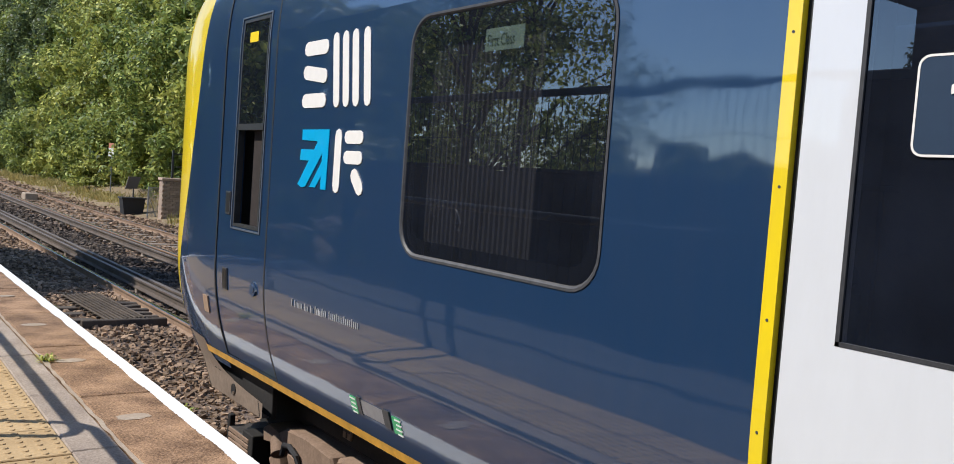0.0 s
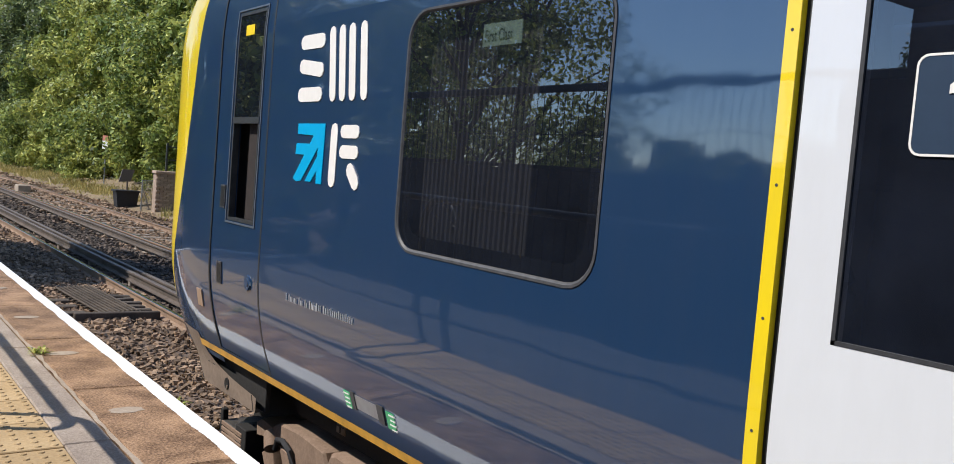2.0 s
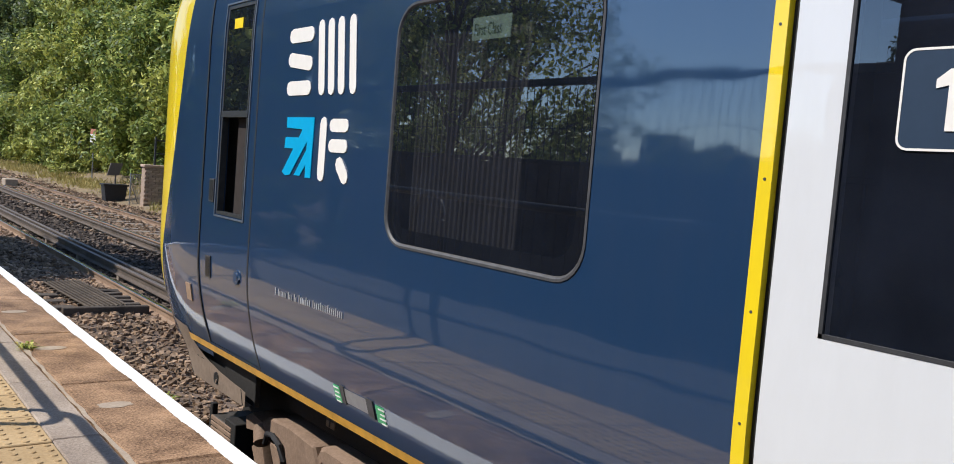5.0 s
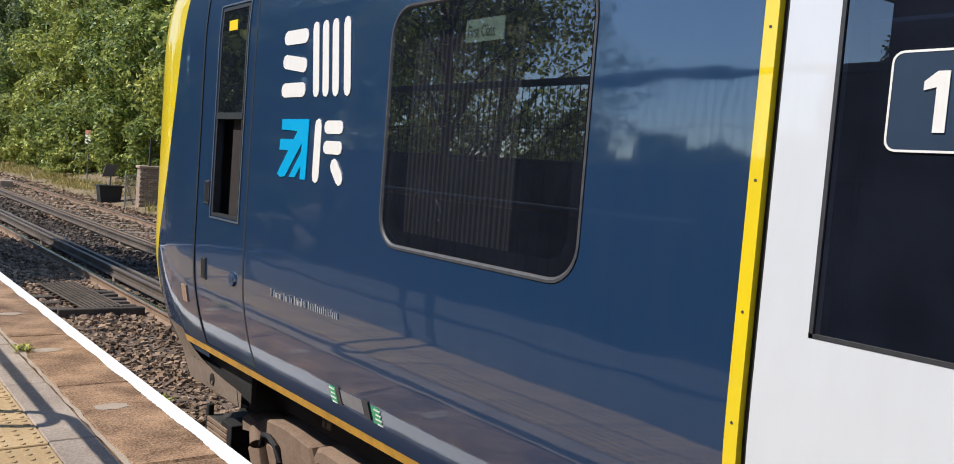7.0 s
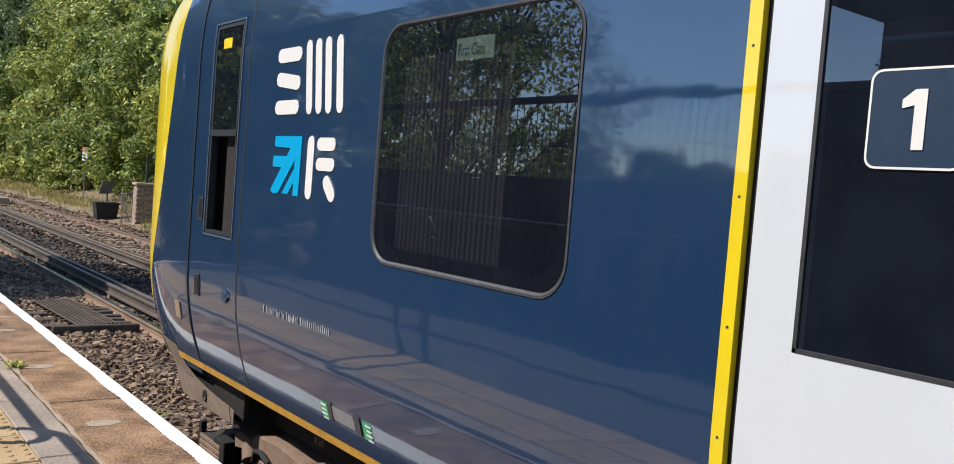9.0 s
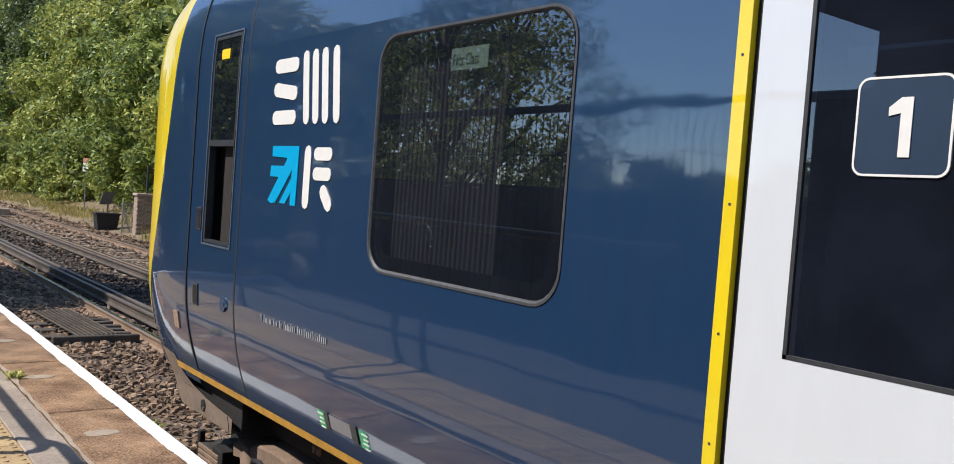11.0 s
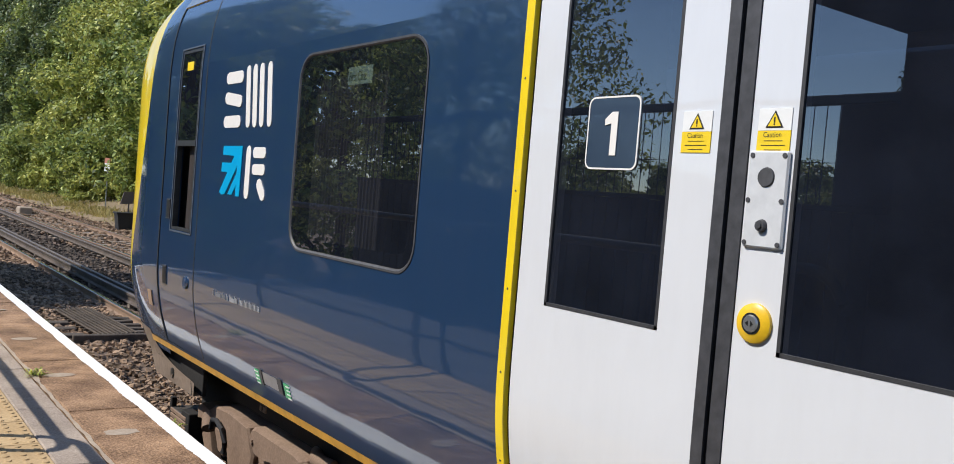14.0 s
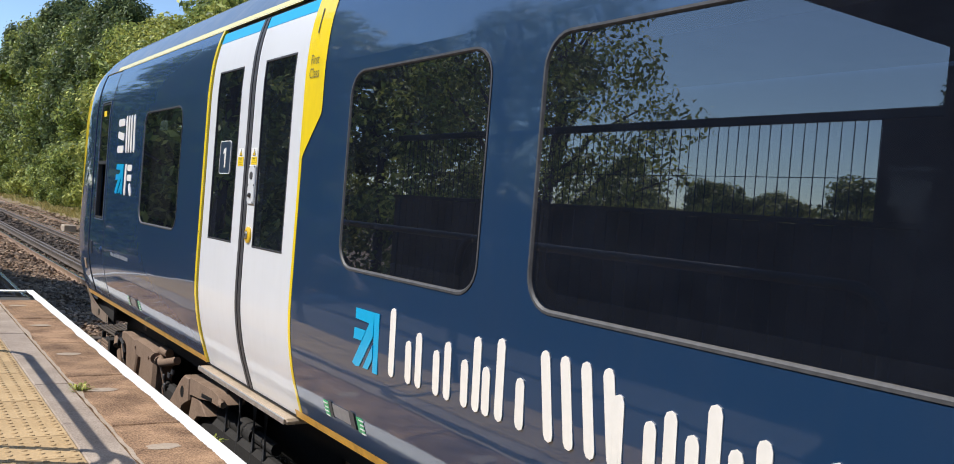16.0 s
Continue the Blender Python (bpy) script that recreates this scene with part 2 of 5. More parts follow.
class Mesh:
    """Points and faces gathered for one mesh."""

    def __init__(self):
        self.v, self.f, self.m = [], [], []

    def grid(self, rows, flip=False, m=0):
        n0, w = len(self.v), len(rows[0])
        for r in rows:
            self.v.extend(r)
        for i in range(len(rows) - 1):
            for j in range(w - 1):
                a = n0 + i * w + j
                q = (a, a + 1, a + w + 1, a + w)
                self.f.append(q[::-1] if flip else q)
                self.m.append(m)
        return self

    def poly(self, pts, flip=False, m=0):
        n0 = len(self.v)
        self.v.extend(pts)
        idx = list(range(n0, n0 + len(pts)))
        self.f.append(idx[::-1] if flip else idx)
        self.m.append(m)
        return self

    def box(self, x0, x1, y0, y1, z0, z1, c=0.0, m=0, turn=None):
        """A box with its edges cut off by c."""
        c = min(c, 0.45 * min(x1 - x0, y1 - y0, z1 - z0))
        bm = bmesh.new()
        bmesh.ops.create_cube(bm, size=1.0)
        for v in bm.verts:
            v.co = Vector(((x0 + x1) / 2 + v.co.x * (x1 - x0), (y0 + y1) / 2 + v.co.y * (y1 - y0), (z0 + z1) / 2 + v.co.z * (z1 - z0)))
        if c > 0:
            bmesh.ops.bevel(bm, geom=bm.edges[:], offset=c, segments=1, affect="EDGES", clamp_overlap=True)
        return self.take(bm, turn, m)

    def take(self, bm, turn=None, m=0):
        n0 = len(self.v)
        bm.verts.index_update()
        for v in bm.verts:
            self.v.append(tuple(turn @ v.co) if turn is not None else tuple(v.co))
        for f in bm.faces:
            self.f.append([n0 + v.index for v in f.verts])
            self.m.append(m)
        bm.free()
        return self

    def prism(self, pts, d, m=0):
        """Closed prism: the polygon pts (3D) pushed by d."""
        d = Vector(d)
        a = [Vector(p) for p in pts]
        b = [p + d for p in a]
        n = len(a)
        flat = sum(((a[i] - a[0]).cross(a[(i + 1) % n] - a[0]) for i in range(n)), Vector())
        flip = flat.dot(d) > 0
        self.poly([tuple(p) for p in a], flip, m)
        self.poly([tuple(p) for p in b], not flip, m)
        for i in range(n):
            j = (i + 1) % n
            self.poly([tuple(p) for p in (a[i], a[j], b[j], b[i])], not flip, m)
        return self

    def tube(self, pts, r, sides=8, closed=False, m=0, r_end=None):
        pts = [Vector(p) for p in pts]
        n = len(pts)
        rings = []
        for i, p in enumerate(pts):
            t = (pts[min(i + 1, n - 1)] - pts[max(i - 1, 0)]).normalized()
            side = t.cross(Vector((0, 0, 1)))
            if side.length < 0.05:
                side = t.cross(Vector((0, 1, 0)))
            side.normalize()
            up = side.cross(t)
            rr = r if r_end is None else r + (r_end - r) * i / (n - 1)
            rings.append([tuple(p + (side * math.cos(k * math.tau / sides) + up * math.sin(k * math.tau / sides)) * rr) for k in range(sides + 1)])
        self.grid(rings, False, m)
        self.poly(rings[0][:-1], False, m)
        self.poly(rings[-1][:-1], True, m)
        return self

    def disc(self, c, axis, r, depth, sides=20, m=0, r2=None):
        """Short cylinder or cone from c along axis."""
        axis = Vector(axis).normalized()
        a = axis.cross(Vector((0, 0, 1)) if abs(axis.z) < 0.9 else Vector((0, 1, 0))).normalized()
        b = axis.cross(a)
        r2 = r if r2 is None else r2
        c = Vector(c)
        lo = [tuple(c + (a * math.cos(k * math.tau / sides) + b * math.sin(k * math.tau / sides)) * r) for k in range(sides)]
        hi = [tuple(c + axis * depth + (a * math.cos(k * math.tau / sides) + b * math.sin(k * math.tau / sides)) * r2) for k in range(sides)]
        self.poly(lo, True, m)
        self.poly(hi, False, m)
        for k in range(sides):
            self.poly([lo[k], lo[(k + 1) % sides], hi[(k + 1) % sides], hi[k]], False, m)
        return self

    def data(self, name, mats, smooth=None):
        me = bpy.data.meshes.new(name)
        me.from_pydata(self.v, [], self.f)
        for mat in mats if isinstance(mats, (list, tuple)) else [mats]:
            me.materials.append(mat)
        me.polygons.foreach_set("material_index", self.m)
        if smooth is not None:
            bm = bmesh.new()
            bm.from_mesh(me)
            bmesh.ops.remove_doubles(bm, verts=bm.verts[:], dist=0.0004)
            if smooth < 0:
                bmesh.ops.recalc_face_normals(bm, faces=bm.faces[:])
            bm.to_mesh(me)
            bm.free()
            me.shade_smooth()
            me.set_sharp_from_angle(angle=radians(abs(smooth)))
        me.update()
        return me


def part(name, mesh, mats, parent=None, label="", smooth=None):
    ob = new(name, mesh.data(name, mats, smooth))
    if parent is not None:
        ob.parent = parent
        if parent.type == "EMPTY":
            ob.matrix_parent_inverse = parent.matrix_basis.inverted()
    return tagged(ob, label)


def empty(name, m, label, category, group="", kind=""):
    ob = new(name)
    ob.empty_display_size = 0.2
    ob.matrix_basis = m
    return tagged(ob, label, category, group, kind)


def text_mesh(words, size, depth=0.0):
    """The outline of words in the built-in font as a mesh in the xy plane, from its left base point."""
    cu = bpy.data.curves.new("words", "FONT")
    cu.body, cu.size, cu.extrude, cu.resolution_u = words, size, depth, 3
    ob = new("words", cu)
    bpy.context.view_layer.update()
    me = bpy.data.meshes.new_from_object(ob.evaluated_get(bpy.context.evaluated_depsgraph_get()))
    bpy.data.objects.remove(ob)
    bpy.data.curves.remove(cu)
    return me


def words_on_side(name, words, y, z, size, mat, parent, x=None, squeeze=1.0, label=""):
    """Words on the train's side that read towards the rear."""
    me = text_mesh(words, size)
    for v in me.vertices:
        yy, zz = y - v.co.x * squeeze, z + v.co.y
        v.co = Vector((x if x is not None else side(zz) - 0.006, yy, zz))
    me.materials.clear()
    me.materials.append(mat)
    ob = new(name, me)
    ob.parent = parent
    if parent.type == "EMPTY":
        ob.matrix_parent_inverse = parent.matrix_basis.inverted()
    return tagged(ob, label)


def rounded(y0, y1, z0, z1, r, seg=6):
    """Points of a rounded rectangle in y and z, with the matching points of any rectangle round it."""
    pts = []
    for cy, cz, a0 in ((y1 - r, z1 - r, 0), (y0 + r, z1 - r, 90), (y0 + r, z0 + r, 180), (y1 - r, z0 + r, 270)):
        for k in range(seg + 1):
            a = radians(a0 + 90 * k / seg)
            pts.append((cy + r * math.cos(a), cz + r * math.sin(a)))
    return pts


def outward(y0, y1, z0, z1, hole, r, seg=6):
    """Points on the rectangle y0..z1 that face those of rounded(*hole, r, seg)."""
    h0, h1, k0, k1 = hole
    pts = []
    for sy, sz, a0 in ((1, 1, 0), (-1, 1, 90), (-1, -1, 180), (1, -1, 270)):
        ey, ez = (y1 if sy > 0 else y0), (z1 if sz > 0 else z0)
        py, pz = (h1 - r if sy > 0 else h0 + r), (k1 - r if sz > 0 else k0 + r)
        for k in range(seg + 1):
            a = 90 * k / seg
            first_y = sy == sz
            if not first_y:
                a = 90 - a
            if a <= 45:
                pts.append((ey, pz + (ez - pz) * math.tan(radians(a))))
            else:
                pts.append((py + (ey - py) * math.tan(radians(90 - a)), ez))
    return pts


def ring(mesh, xa, outer, xb, inner, m=0):
    n = len(outer)
    rows = [[(xa, *outer[i % n]) for i in range(n + 1)], [(xb, *inner[i % n]) for i in range(n + 1)]]
    return mesh.grid(rows, False, m)

# ---- the train ----
RAIL_Z = -0.81
MID = 3.0
PROFILE = [(0.10, 1.752), (0.20, 1.722), (0.24, 1.708), (0.31, 1.684), (0.446, 1.640), (0.594, 1.612), (0.70, 1.602), (0.80, 1.60), (1.85, 1.60), (2.02, 1.612), (2.14, 1.636), (2.22, 1.662), (2.28, 1.695)]
PZ, PX = zip(*PROFILE)
FRONT = 4.45


def side(z):
    """How far out the train's side stands at the height z."""
    return float(np.mean([np.interp(z + d, PZ, PX) for d in (-0.05, -0.025, 0, 0.025, 0.05)]))


def steps(z0, z1, step=0.05):
    n = max(1, round(abs(z1 - z0) / step))
    return [z0 + (z1 - z0) * i / n for i in range(n + 1)]


def skin(mesh, y0, y1, z0, z1, out=0.0, step=0.05, m=0):
    """A strip of the side from y0 to y1 (y1 > y0)."""
    zs = steps(z0, z1, step)
    ys = steps(y0, y1, 0.6)
    return mesh.grid([[(side(z) - out, y, z) for z in zs] for y in ys], False, m)


def slab(mesh, y0, y1, z0, z1, out=0.0, thick=0.03, step=0.05, m=0):
    """The same as skin, with its edges turned in."""
    skin(mesh, y0, y1, z0, z1, out, step, m)
    zs = steps(z0, z1, step)
    for y, fl in ((y0, True), (y1, False)):
        mesh.grid([[(side(z) - out, y, z) for z in zs], [(side(z) - out + thick, y, z) for z in zs]], fl, m)
    for z, fl in ((z0, False), (z1, True)):
        mesh.grid([[(side(z) - out, y0, z), (side(z) - out, y1, z)], [(side(z) - out + thick, y0, z), (side(z) - out + thick, y1, z)]], fl, m)
    return mesh


train = empty("railway_carriage", pose(MID, 0, RAIL_Z), "dark blue passenger train carriage with white doors and yellow cab", "train")

WINDOWS = [(1.680, 2.664), (-1.810, -0.792), (-3.50, -2.090)]
WZ0, WZ1, WR = 0.997, 1.800, 0.105
FLAT0, FLAT1 = 0.80, 1.86
DOOR0, DOOR1 = -0.276, 1.143
REAR = -14.6


def body():
    m = Mesh()
    for y0, y1 in ((DOOR1 + 0.034, 3.815), (REAR, DOOR0 - 0.046)):
        skin(m, y0, y1, 0.262, FLAT0, 0, 0.03)
        skin(m, y0, y1, FLAT1, 2.225, 0, 0.03)
    ob = part("body_side", m, BLUE, train, "glossy dark blue painted side", smooth=40)
    # flat middle, with the window openings cut through
    def flat(y0, y1):
        part("body_panel", Mesh().grid([[(1.6, y0, FLAT0), (1.6, y0, FLAT1)], [(1.6, y1, FLAT0), (1.6, y1, FLAT1)]]), BLUE, train)

    cells = [(1.177, 3.815, [WINDOWS[0]]), (REAR, -0.320, [WINDOWS[2], WINDOWS[1]])]
    for a, b, holes in cells:
        at = a
        for i, (h0, h1) in enumerate(holes):
            end = b if i == len(holes) - 1 else (h1 + holes[i + 1][0]) / 2
            start, stop = max(at, h0 - 0.3), min(end, h1 + 0.3)
            if start > at:
                flat(at, start)
            hole = (h0, h1, WZ0, WZ1)
            inner = rounded(*hole, WR)
            m = Mesh()
            ring(m, 1.6, outward(start, stop, FLAT0, FLAT1, hole, WR), 1.6, inner)
            ring(m, 1.6, inner, 1.64, inner)
            part("body_panel", m, BLUE, train)
            if end > stop:
                flat(stop, end)
            at = end
    return ob


body_side = body()


def roof():
    m = Mesh()
    arc = [(1.667, 2.232), (1.70, 2.285), (1.76, 2.37), (1.86, 2.47), (2.02, 2.58), (2.25, 2.69), (2.55, 2.77), (3.0, 2.80)]
    arc = arc + [(6.0 - x, z) for x, z in arc[-2::-1]]
    m.grid([[(x, y, z) for x, z in arc] for y in steps(REAR, 3.83, 1.0)])
    return part("roof", m, ROOF, train, "blue-grey curved roof with a dull shine", smooth=-50)


roof_part = roof()

# far side, ends, floor and the plain inside
m = Mesh()
m.grid([[(4.4, y, z) for z in (0.05, 2.28)] for y in steps(REAR, 4.5, 2)], True)
m.grid([[(x, REAR, z) for z in (0.05, 2.5)] for x in (1.7, 4.4)])
part("far_side", m, BLUE, train)
m = Mesh()
m.box(1.78, 4.36, REAR + 0.05, 4.4, 0.22, 0.26)
part("floor_pan", m, INSIDE, train)
m = Mesh()
m.box(1.78, 4.36, REAR + 0.05, 4.4, 2.20, 2.23)
part("ceiling_lining", m, INSIDE, train)
m = Mesh()
m.box(1.80, 4.3, 3.70, 3.74, 0.262, 2.2)
part("partition", m, INSIDE, train)
for y in (1.46, -0.70):
    m = Mesh()
    m.box(1.80, 2.5, y, y + 0.04, 0.262, 2.2)
    part("partition", m, INSIDE, train)


# ribbed panel behind the first window
m = Mesh()
n = 22
for i in range(n):
    w = (2.60 - 2.03) / n
    y = 2.03 + w * i
    m.prism([(1.658, y, 1.0), (1.649, y + w * 0.3, 1.0), (1.649, y + w * 0.7, 1.0), (1.654, y + w * 0.97, 1.0), (1.665, y + w * 0.97, 1.0), (1.665, y, 1.0)], (0, 0, 0.76))
m.box(1.645, 1.667, 2.014, 2.03, 0.995, 1.765, 0.003)
part("ribbed_blind", m, BLIND, train, "grey pleated blind behind tinted glass")


def window(y0, y1):
    hole = (y0, y1, WZ0, WZ1)
    outer = rounded(y0 - 0.007, y1 + 0.007, WZ0 - 0.007, WZ1 + 0.007, WR + 0.007)
    mid = rounded(y0 + 0.001, y1 - 0.001, WZ0 + 0.001, WZ1 - 0.001, WR - 0.001)
    inner = rounded(y0 + 0.009, y1 - 0.009, WZ0 + 0.009, WZ1 - 0.009, WR - 0.009)
    m = Mesh()
    ring(m, 1.601, outer, 1.597, outer)
    ring(m, 1.597, outer, 1.597, mid)
    ring(m, 1.597, mid, 1.604, inner)
    frame_part = part("window", m, SEAL, train, "rounded tinted carriage window with grey rubber seal", smooth=-30)
    m = Mesh()
    m.poly([(1.601, *p) for p in inner], True)
    g = part("pane", m, GLASS, frame_part, "dark tinted glass")
    g.visible_shadow = False
    m = Mesh()
    dark = rounded(y0 + 0.055, y1 - 0.055, WZ0 + 0.055, WZ1 - 0.055, WR - 0.03)
    ring(m, 1.612, inner, 1.612, dark)
    part("printed_border", m, BORDER, frame_part)
    return frame_part


first = window(*WINDOWS[0])
for w in WINDOWS[1:]:
    window(*w)

# sticker inside the first window
m = Mesh()
m.box(1.6045, 1.607, 2.06, 2.248, 1.658, 1.726)
sticker = part("sticker", m, PALEGREEN, first, "pale green first class sticker")
words_on_side("sticker_words", "First Class", 2.238, 1.672, 0.052, plain("dark_green_ink", (0.02, 0.05, 0.035)), train, x=1.6035, squeeze=0.62)

# ---- passenger doors ----


def leaf(y0, y1, g0, g1, name_label):
    """One sliding door leaf, with a glazed opening from g0 to g1."""
    gz0, gz1 = 0.995, 1.955
    m = Mesh()
    o = -0.006
    slab(m, y0, y1, 0.235, gz0, o, 0.04)
    slab(m, y0, y1, gz1, 2.135, o, 0.04)
    slab(m, y0, g0, gz0, gz1, o, 0.04)
    slab(m, g1, y1, gz0, gz1, o, 0.04)
    d = part("door_leaf", m, WHITE, train, name_label, smooth=-40)
    m = Mesh()
    skin(m, g0, g1, gz0, gz1, o - 0.004, 0.1)
    part("door_glass", m, DOORGLASS, d, "dark tinted door glass").visible_shadow = False
    m = Mesh()
    e = 0.009
    for a, b, c, dd in ((g0, g0 + e, gz0, gz1), (g1 - e, g1, gz0, gz1), (g0, g1, gz0, gz0 + e), (g0, g1, gz1 - e, gz1)):
        slab(m, a, b, c, dd, o + 0.001, 0.008)
    part("glazing_seal", m, DARKSEAL, d)
    m = Mesh()
    slab(m, y0 + 0.002, y1 - 0.002, 2.137, 2.20, o + 0.001, 0.02)
    part("door_header", m, SKYBLUE, d, "bright blue strip along the door top")
    return d


leaf_a = leaf(0.464, 1.124, 0.596, 1.006, "white sliding train door leaf with tall dark glass")
leaf_b = leaf(-0.274, 0.381, -0.144, 0.268, "white sliding train door leaf with push button panel")

m = Mesh()
slab(m, 0.431, 0.463, 0.235, 2.20, -0.002, 0.05)
slab(m, 0.382, 0.418, 0.235, 2.20, -0.002, 0.05)
part("door_edge_rubber", m, plain("grey_black_rubber", (0.05, 0.05, 0.055), 0.5, wear=0.3), train, "dark grey rubber where the doors meet")
m = Mesh()
slab(m, 0.417, 0.432, 0.235, 2.20, -0.014, 0.04)
slab(m, 1.125, 1.142, 0.235, 2.225, -0.016, 0.03)
slab(m, -0.293, -0.275, 0.235, 2.225, -0.016, 0.03)
slab(m, -0.293, 1.142, 2.203, 2.226, -0.016, 0.03)
part("door_gap", m, BLACK, train)
# yellow surround
m = Mesh()
slab(m, 1.143, 1.177, 0.24, 2.226, 0.002, 0.04)
part("door_surround", m, YELLOW, train, "yellow painted door surround", smooth=-40)
for z in (0.52, 0.78, 1.02, 1.30, 1.62, 1.95):
    m = Mesh()
    m.disc((side(z) - 0.001, 1.16, z), (-1, 0, 0), 0.0035, 0.002, 8)
    part("trim_screw", m, SEAL, train)
m = Mesh()
slab(m, -0.320, -0.294, 0.24, 1.44, 0.002, 0.04)
zs = steps(1.44, 1.662, 0.02)
slope = [-0.320 - 0.188 * float(np.interp(z, (1.44, 1.455, 1.475, 1.50, 1.645, 1.662), (0, 0.03, 0.11, 0.23, 0.97, 1.0))) for z in zs]
m.grid([[(side(z) - 0.003, y, z) for y, z in zip(slope, zs)], [(side(z) - 0.003, -0.294, z) for z in zs]])
skin(m, -0.508, -0.294, 1.662, 2.226, 0.003)
part("door_surround", m, YELLOW, train, "yellow painted panel beside the first class door", smooth=-40)
words_on_side("panel_number", "1", -0.345, 2.015, 0.17, INK, train, squeeze=0.8)
GREYINK = plain("grey_brown_ink", (0.11, 0.09, 0.05), 0.5)
words_on_side("panel_words", "First", -0.345, 1.872, 0.066, GREYINK, train, squeeze=0.78)
words_on_side("panel_words", "Class", -0.342, 1.810, 0.066, GREYINK, train, squeeze=0.78)
# cant rail line above door and windows
m = Mesh()
skin(m, -0.495, 4.02, 2.2265, 2.262, 0.003, 0.015)
part("cantrail_line", m, plain("pale_yellow_line", (0.86, 0.74, 0.30), 0.35, coat=0.5, wear=0.06), train, "pale yellow line along the cant rail", smooth=-40)
m = Mesh()
skin(m, REAR, -0.495, 2.222, 2.262, 0.001, 0.015)
part("cantrail", m, BLUE, train)

# number box on the first leaf
m = Mesh()
out = rounded(0.710, 0.894, 1.369, 1.555, 0.022, 4)
inn = rounded(0.7145, 0.8895, 1.3735, 1.5505, 0.018, 4)
ring(m, 1.6062, out, 1.6062, inn)
ring(m, 1.6095, out, 1.6062, out)
nb = part("number_panel", m, CREAM, leaf_a, "square number panel with white outline")
m = Mesh()
m.poly([(1.6072, *p) for p in inn], True)
part("number_ground", m, plain("slate_blue_vinyl", (0.030, 0.050, 0.085), 0.3, coat=0.4, wear=0.05), nb)
m = Mesh()
m.prism([(1.6066, 0.784, 1.405), (1.6066, 0.784, 1.515), (1.6066, 0.806, 1.515), (1.6066, 0.829, 1.497), (1.6066, 0.829, 1.481), (1.6066, 0.806, 1.486), (1.6066, 0.806, 1.405)], (-0.002, 0, 0))
part("number_one", m, CREAM, nb, "white figure one")


def caution(y0, y1, parent):
    m = Mesh()
    m.box(1.6042, 1.6058, y0, y1, 1.462, 1.508)
    lab = part("caution_label", m, LABELWHITE, parent, "yellow and white caution label")
    m = Mesh()
    m.box(1.6040, 1.6058, y0, y1, 1.414, 1.4615)
    part("label_ground", m, LABELYEL, lab)
    c = (y0 + y1) / 2
    m = Mesh()
    m.prism([(1.6041, c - 0.022, 1.467), (1.6041, c + 0.022, 1.467), (1.6041, c, 1.504)], (-0.0006, 0, 0))
    part("warning_triangle", m, INK, lab)
    m = Mesh()
    m.prism([(1.6033, c - 0.016, 1.4705), (1.6033, c + 0.016, 1.4705), (1.6033, c, 1.498)], (-0.0006, 0, 0))
    part("warning_ground", m, LABELYEL, lab)
    m = Mesh()
    m.box(1.6018, 1.6024, c - 0.0015, c + 0.0015, 1.478, 1.490)
    m.box(1.6018, 1.6024, c - 0.0015, c + 0.0015, 1.473, 1.476)
    for k, w in enumerate((0.55, 0.72, 0.5)):
        zz = 1.440 - k * 0.0095
        m.box(1.6034, 1.6039, c - w * (y1 - y0) / 2, c + w * (y1 - y0) / 2, zz - 0.0007, zz + 0.0007)
    tagged(part("small_print", m, INK, lab), kind="stuff")
    words_on_side("caution_word", "Caution", c + 0.026, 1.4475, 0.0165, INK, train, x=1.6036, squeeze=0.85)


caution(0.487, 0.571, leaf_a)
caution(0.282, 0.363, leaf_b)

m = Mesh()
m.box(1.597, 1.607, 0.275, 0.373, 1.214, 1.419, 0.004)
panel = part("control_panel", m, PLATE, leaf_b, "screwed grey metal plate")
m = Mesh()
m.disc((1.5975, 0.326, 1.363), (-1, 0, 0), 0.0215, 0.004, 24, r2=0.019)
part("speaker_disc", m, SEAL, panel)
m = Mesh()
m.disc((1.5975, 0.326, 1.261), (-1, 0, 0), 0.014, 0.010, 20, r2=0.011)
m.disc((1.588, 0.326, 1.261), (-1, 0, 0), 0.006, 0.004, 12)
part("key_switch", m, SEAL, panel)
for y, z in ((0.364, 1.409), (0.285, 1.409), (0.366, 1.314), (0.284, 1.314), (0.366, 1.224), (0.284, 1.224)):
    m = Mesh()
    m.disc((1.5972, y, z), (-1, 0, 0), 0.0055, 0.002, 10)
    part("screw", m, SEAL, panel)
m = Mesh()
BY, BZ = 0.326, 1.055
m.disc((1.606, BY, BZ), (-1, 0, 0), 0.043, 0.007, 32, r2=0.042)
m.disc((1.599, BY, BZ), (-1, 0, 0), 0.042, 0.007, 32, r2=0.030)
btn = part("door_button", m, plain("yellow_button_ring", (0.82, 0.50, 0.02), 0.35, coat=0.5), leaf_b, "round yellow door button", smooth=-35)
m = Mesh()
m.disc((1.5925, BY, BZ), (-1, 0, 0), 0.023, 0.002, 24)
part("button_well", m, INK, btn)
m = Mesh()
m.disc((1.591, BY, BZ), (-1, 0, 0), 0.019, 0.005, 24, r2=0.016)
part("push_cap", m, ALLOY, btn, "silver push cap", smooth=-35)
m = Mesh()
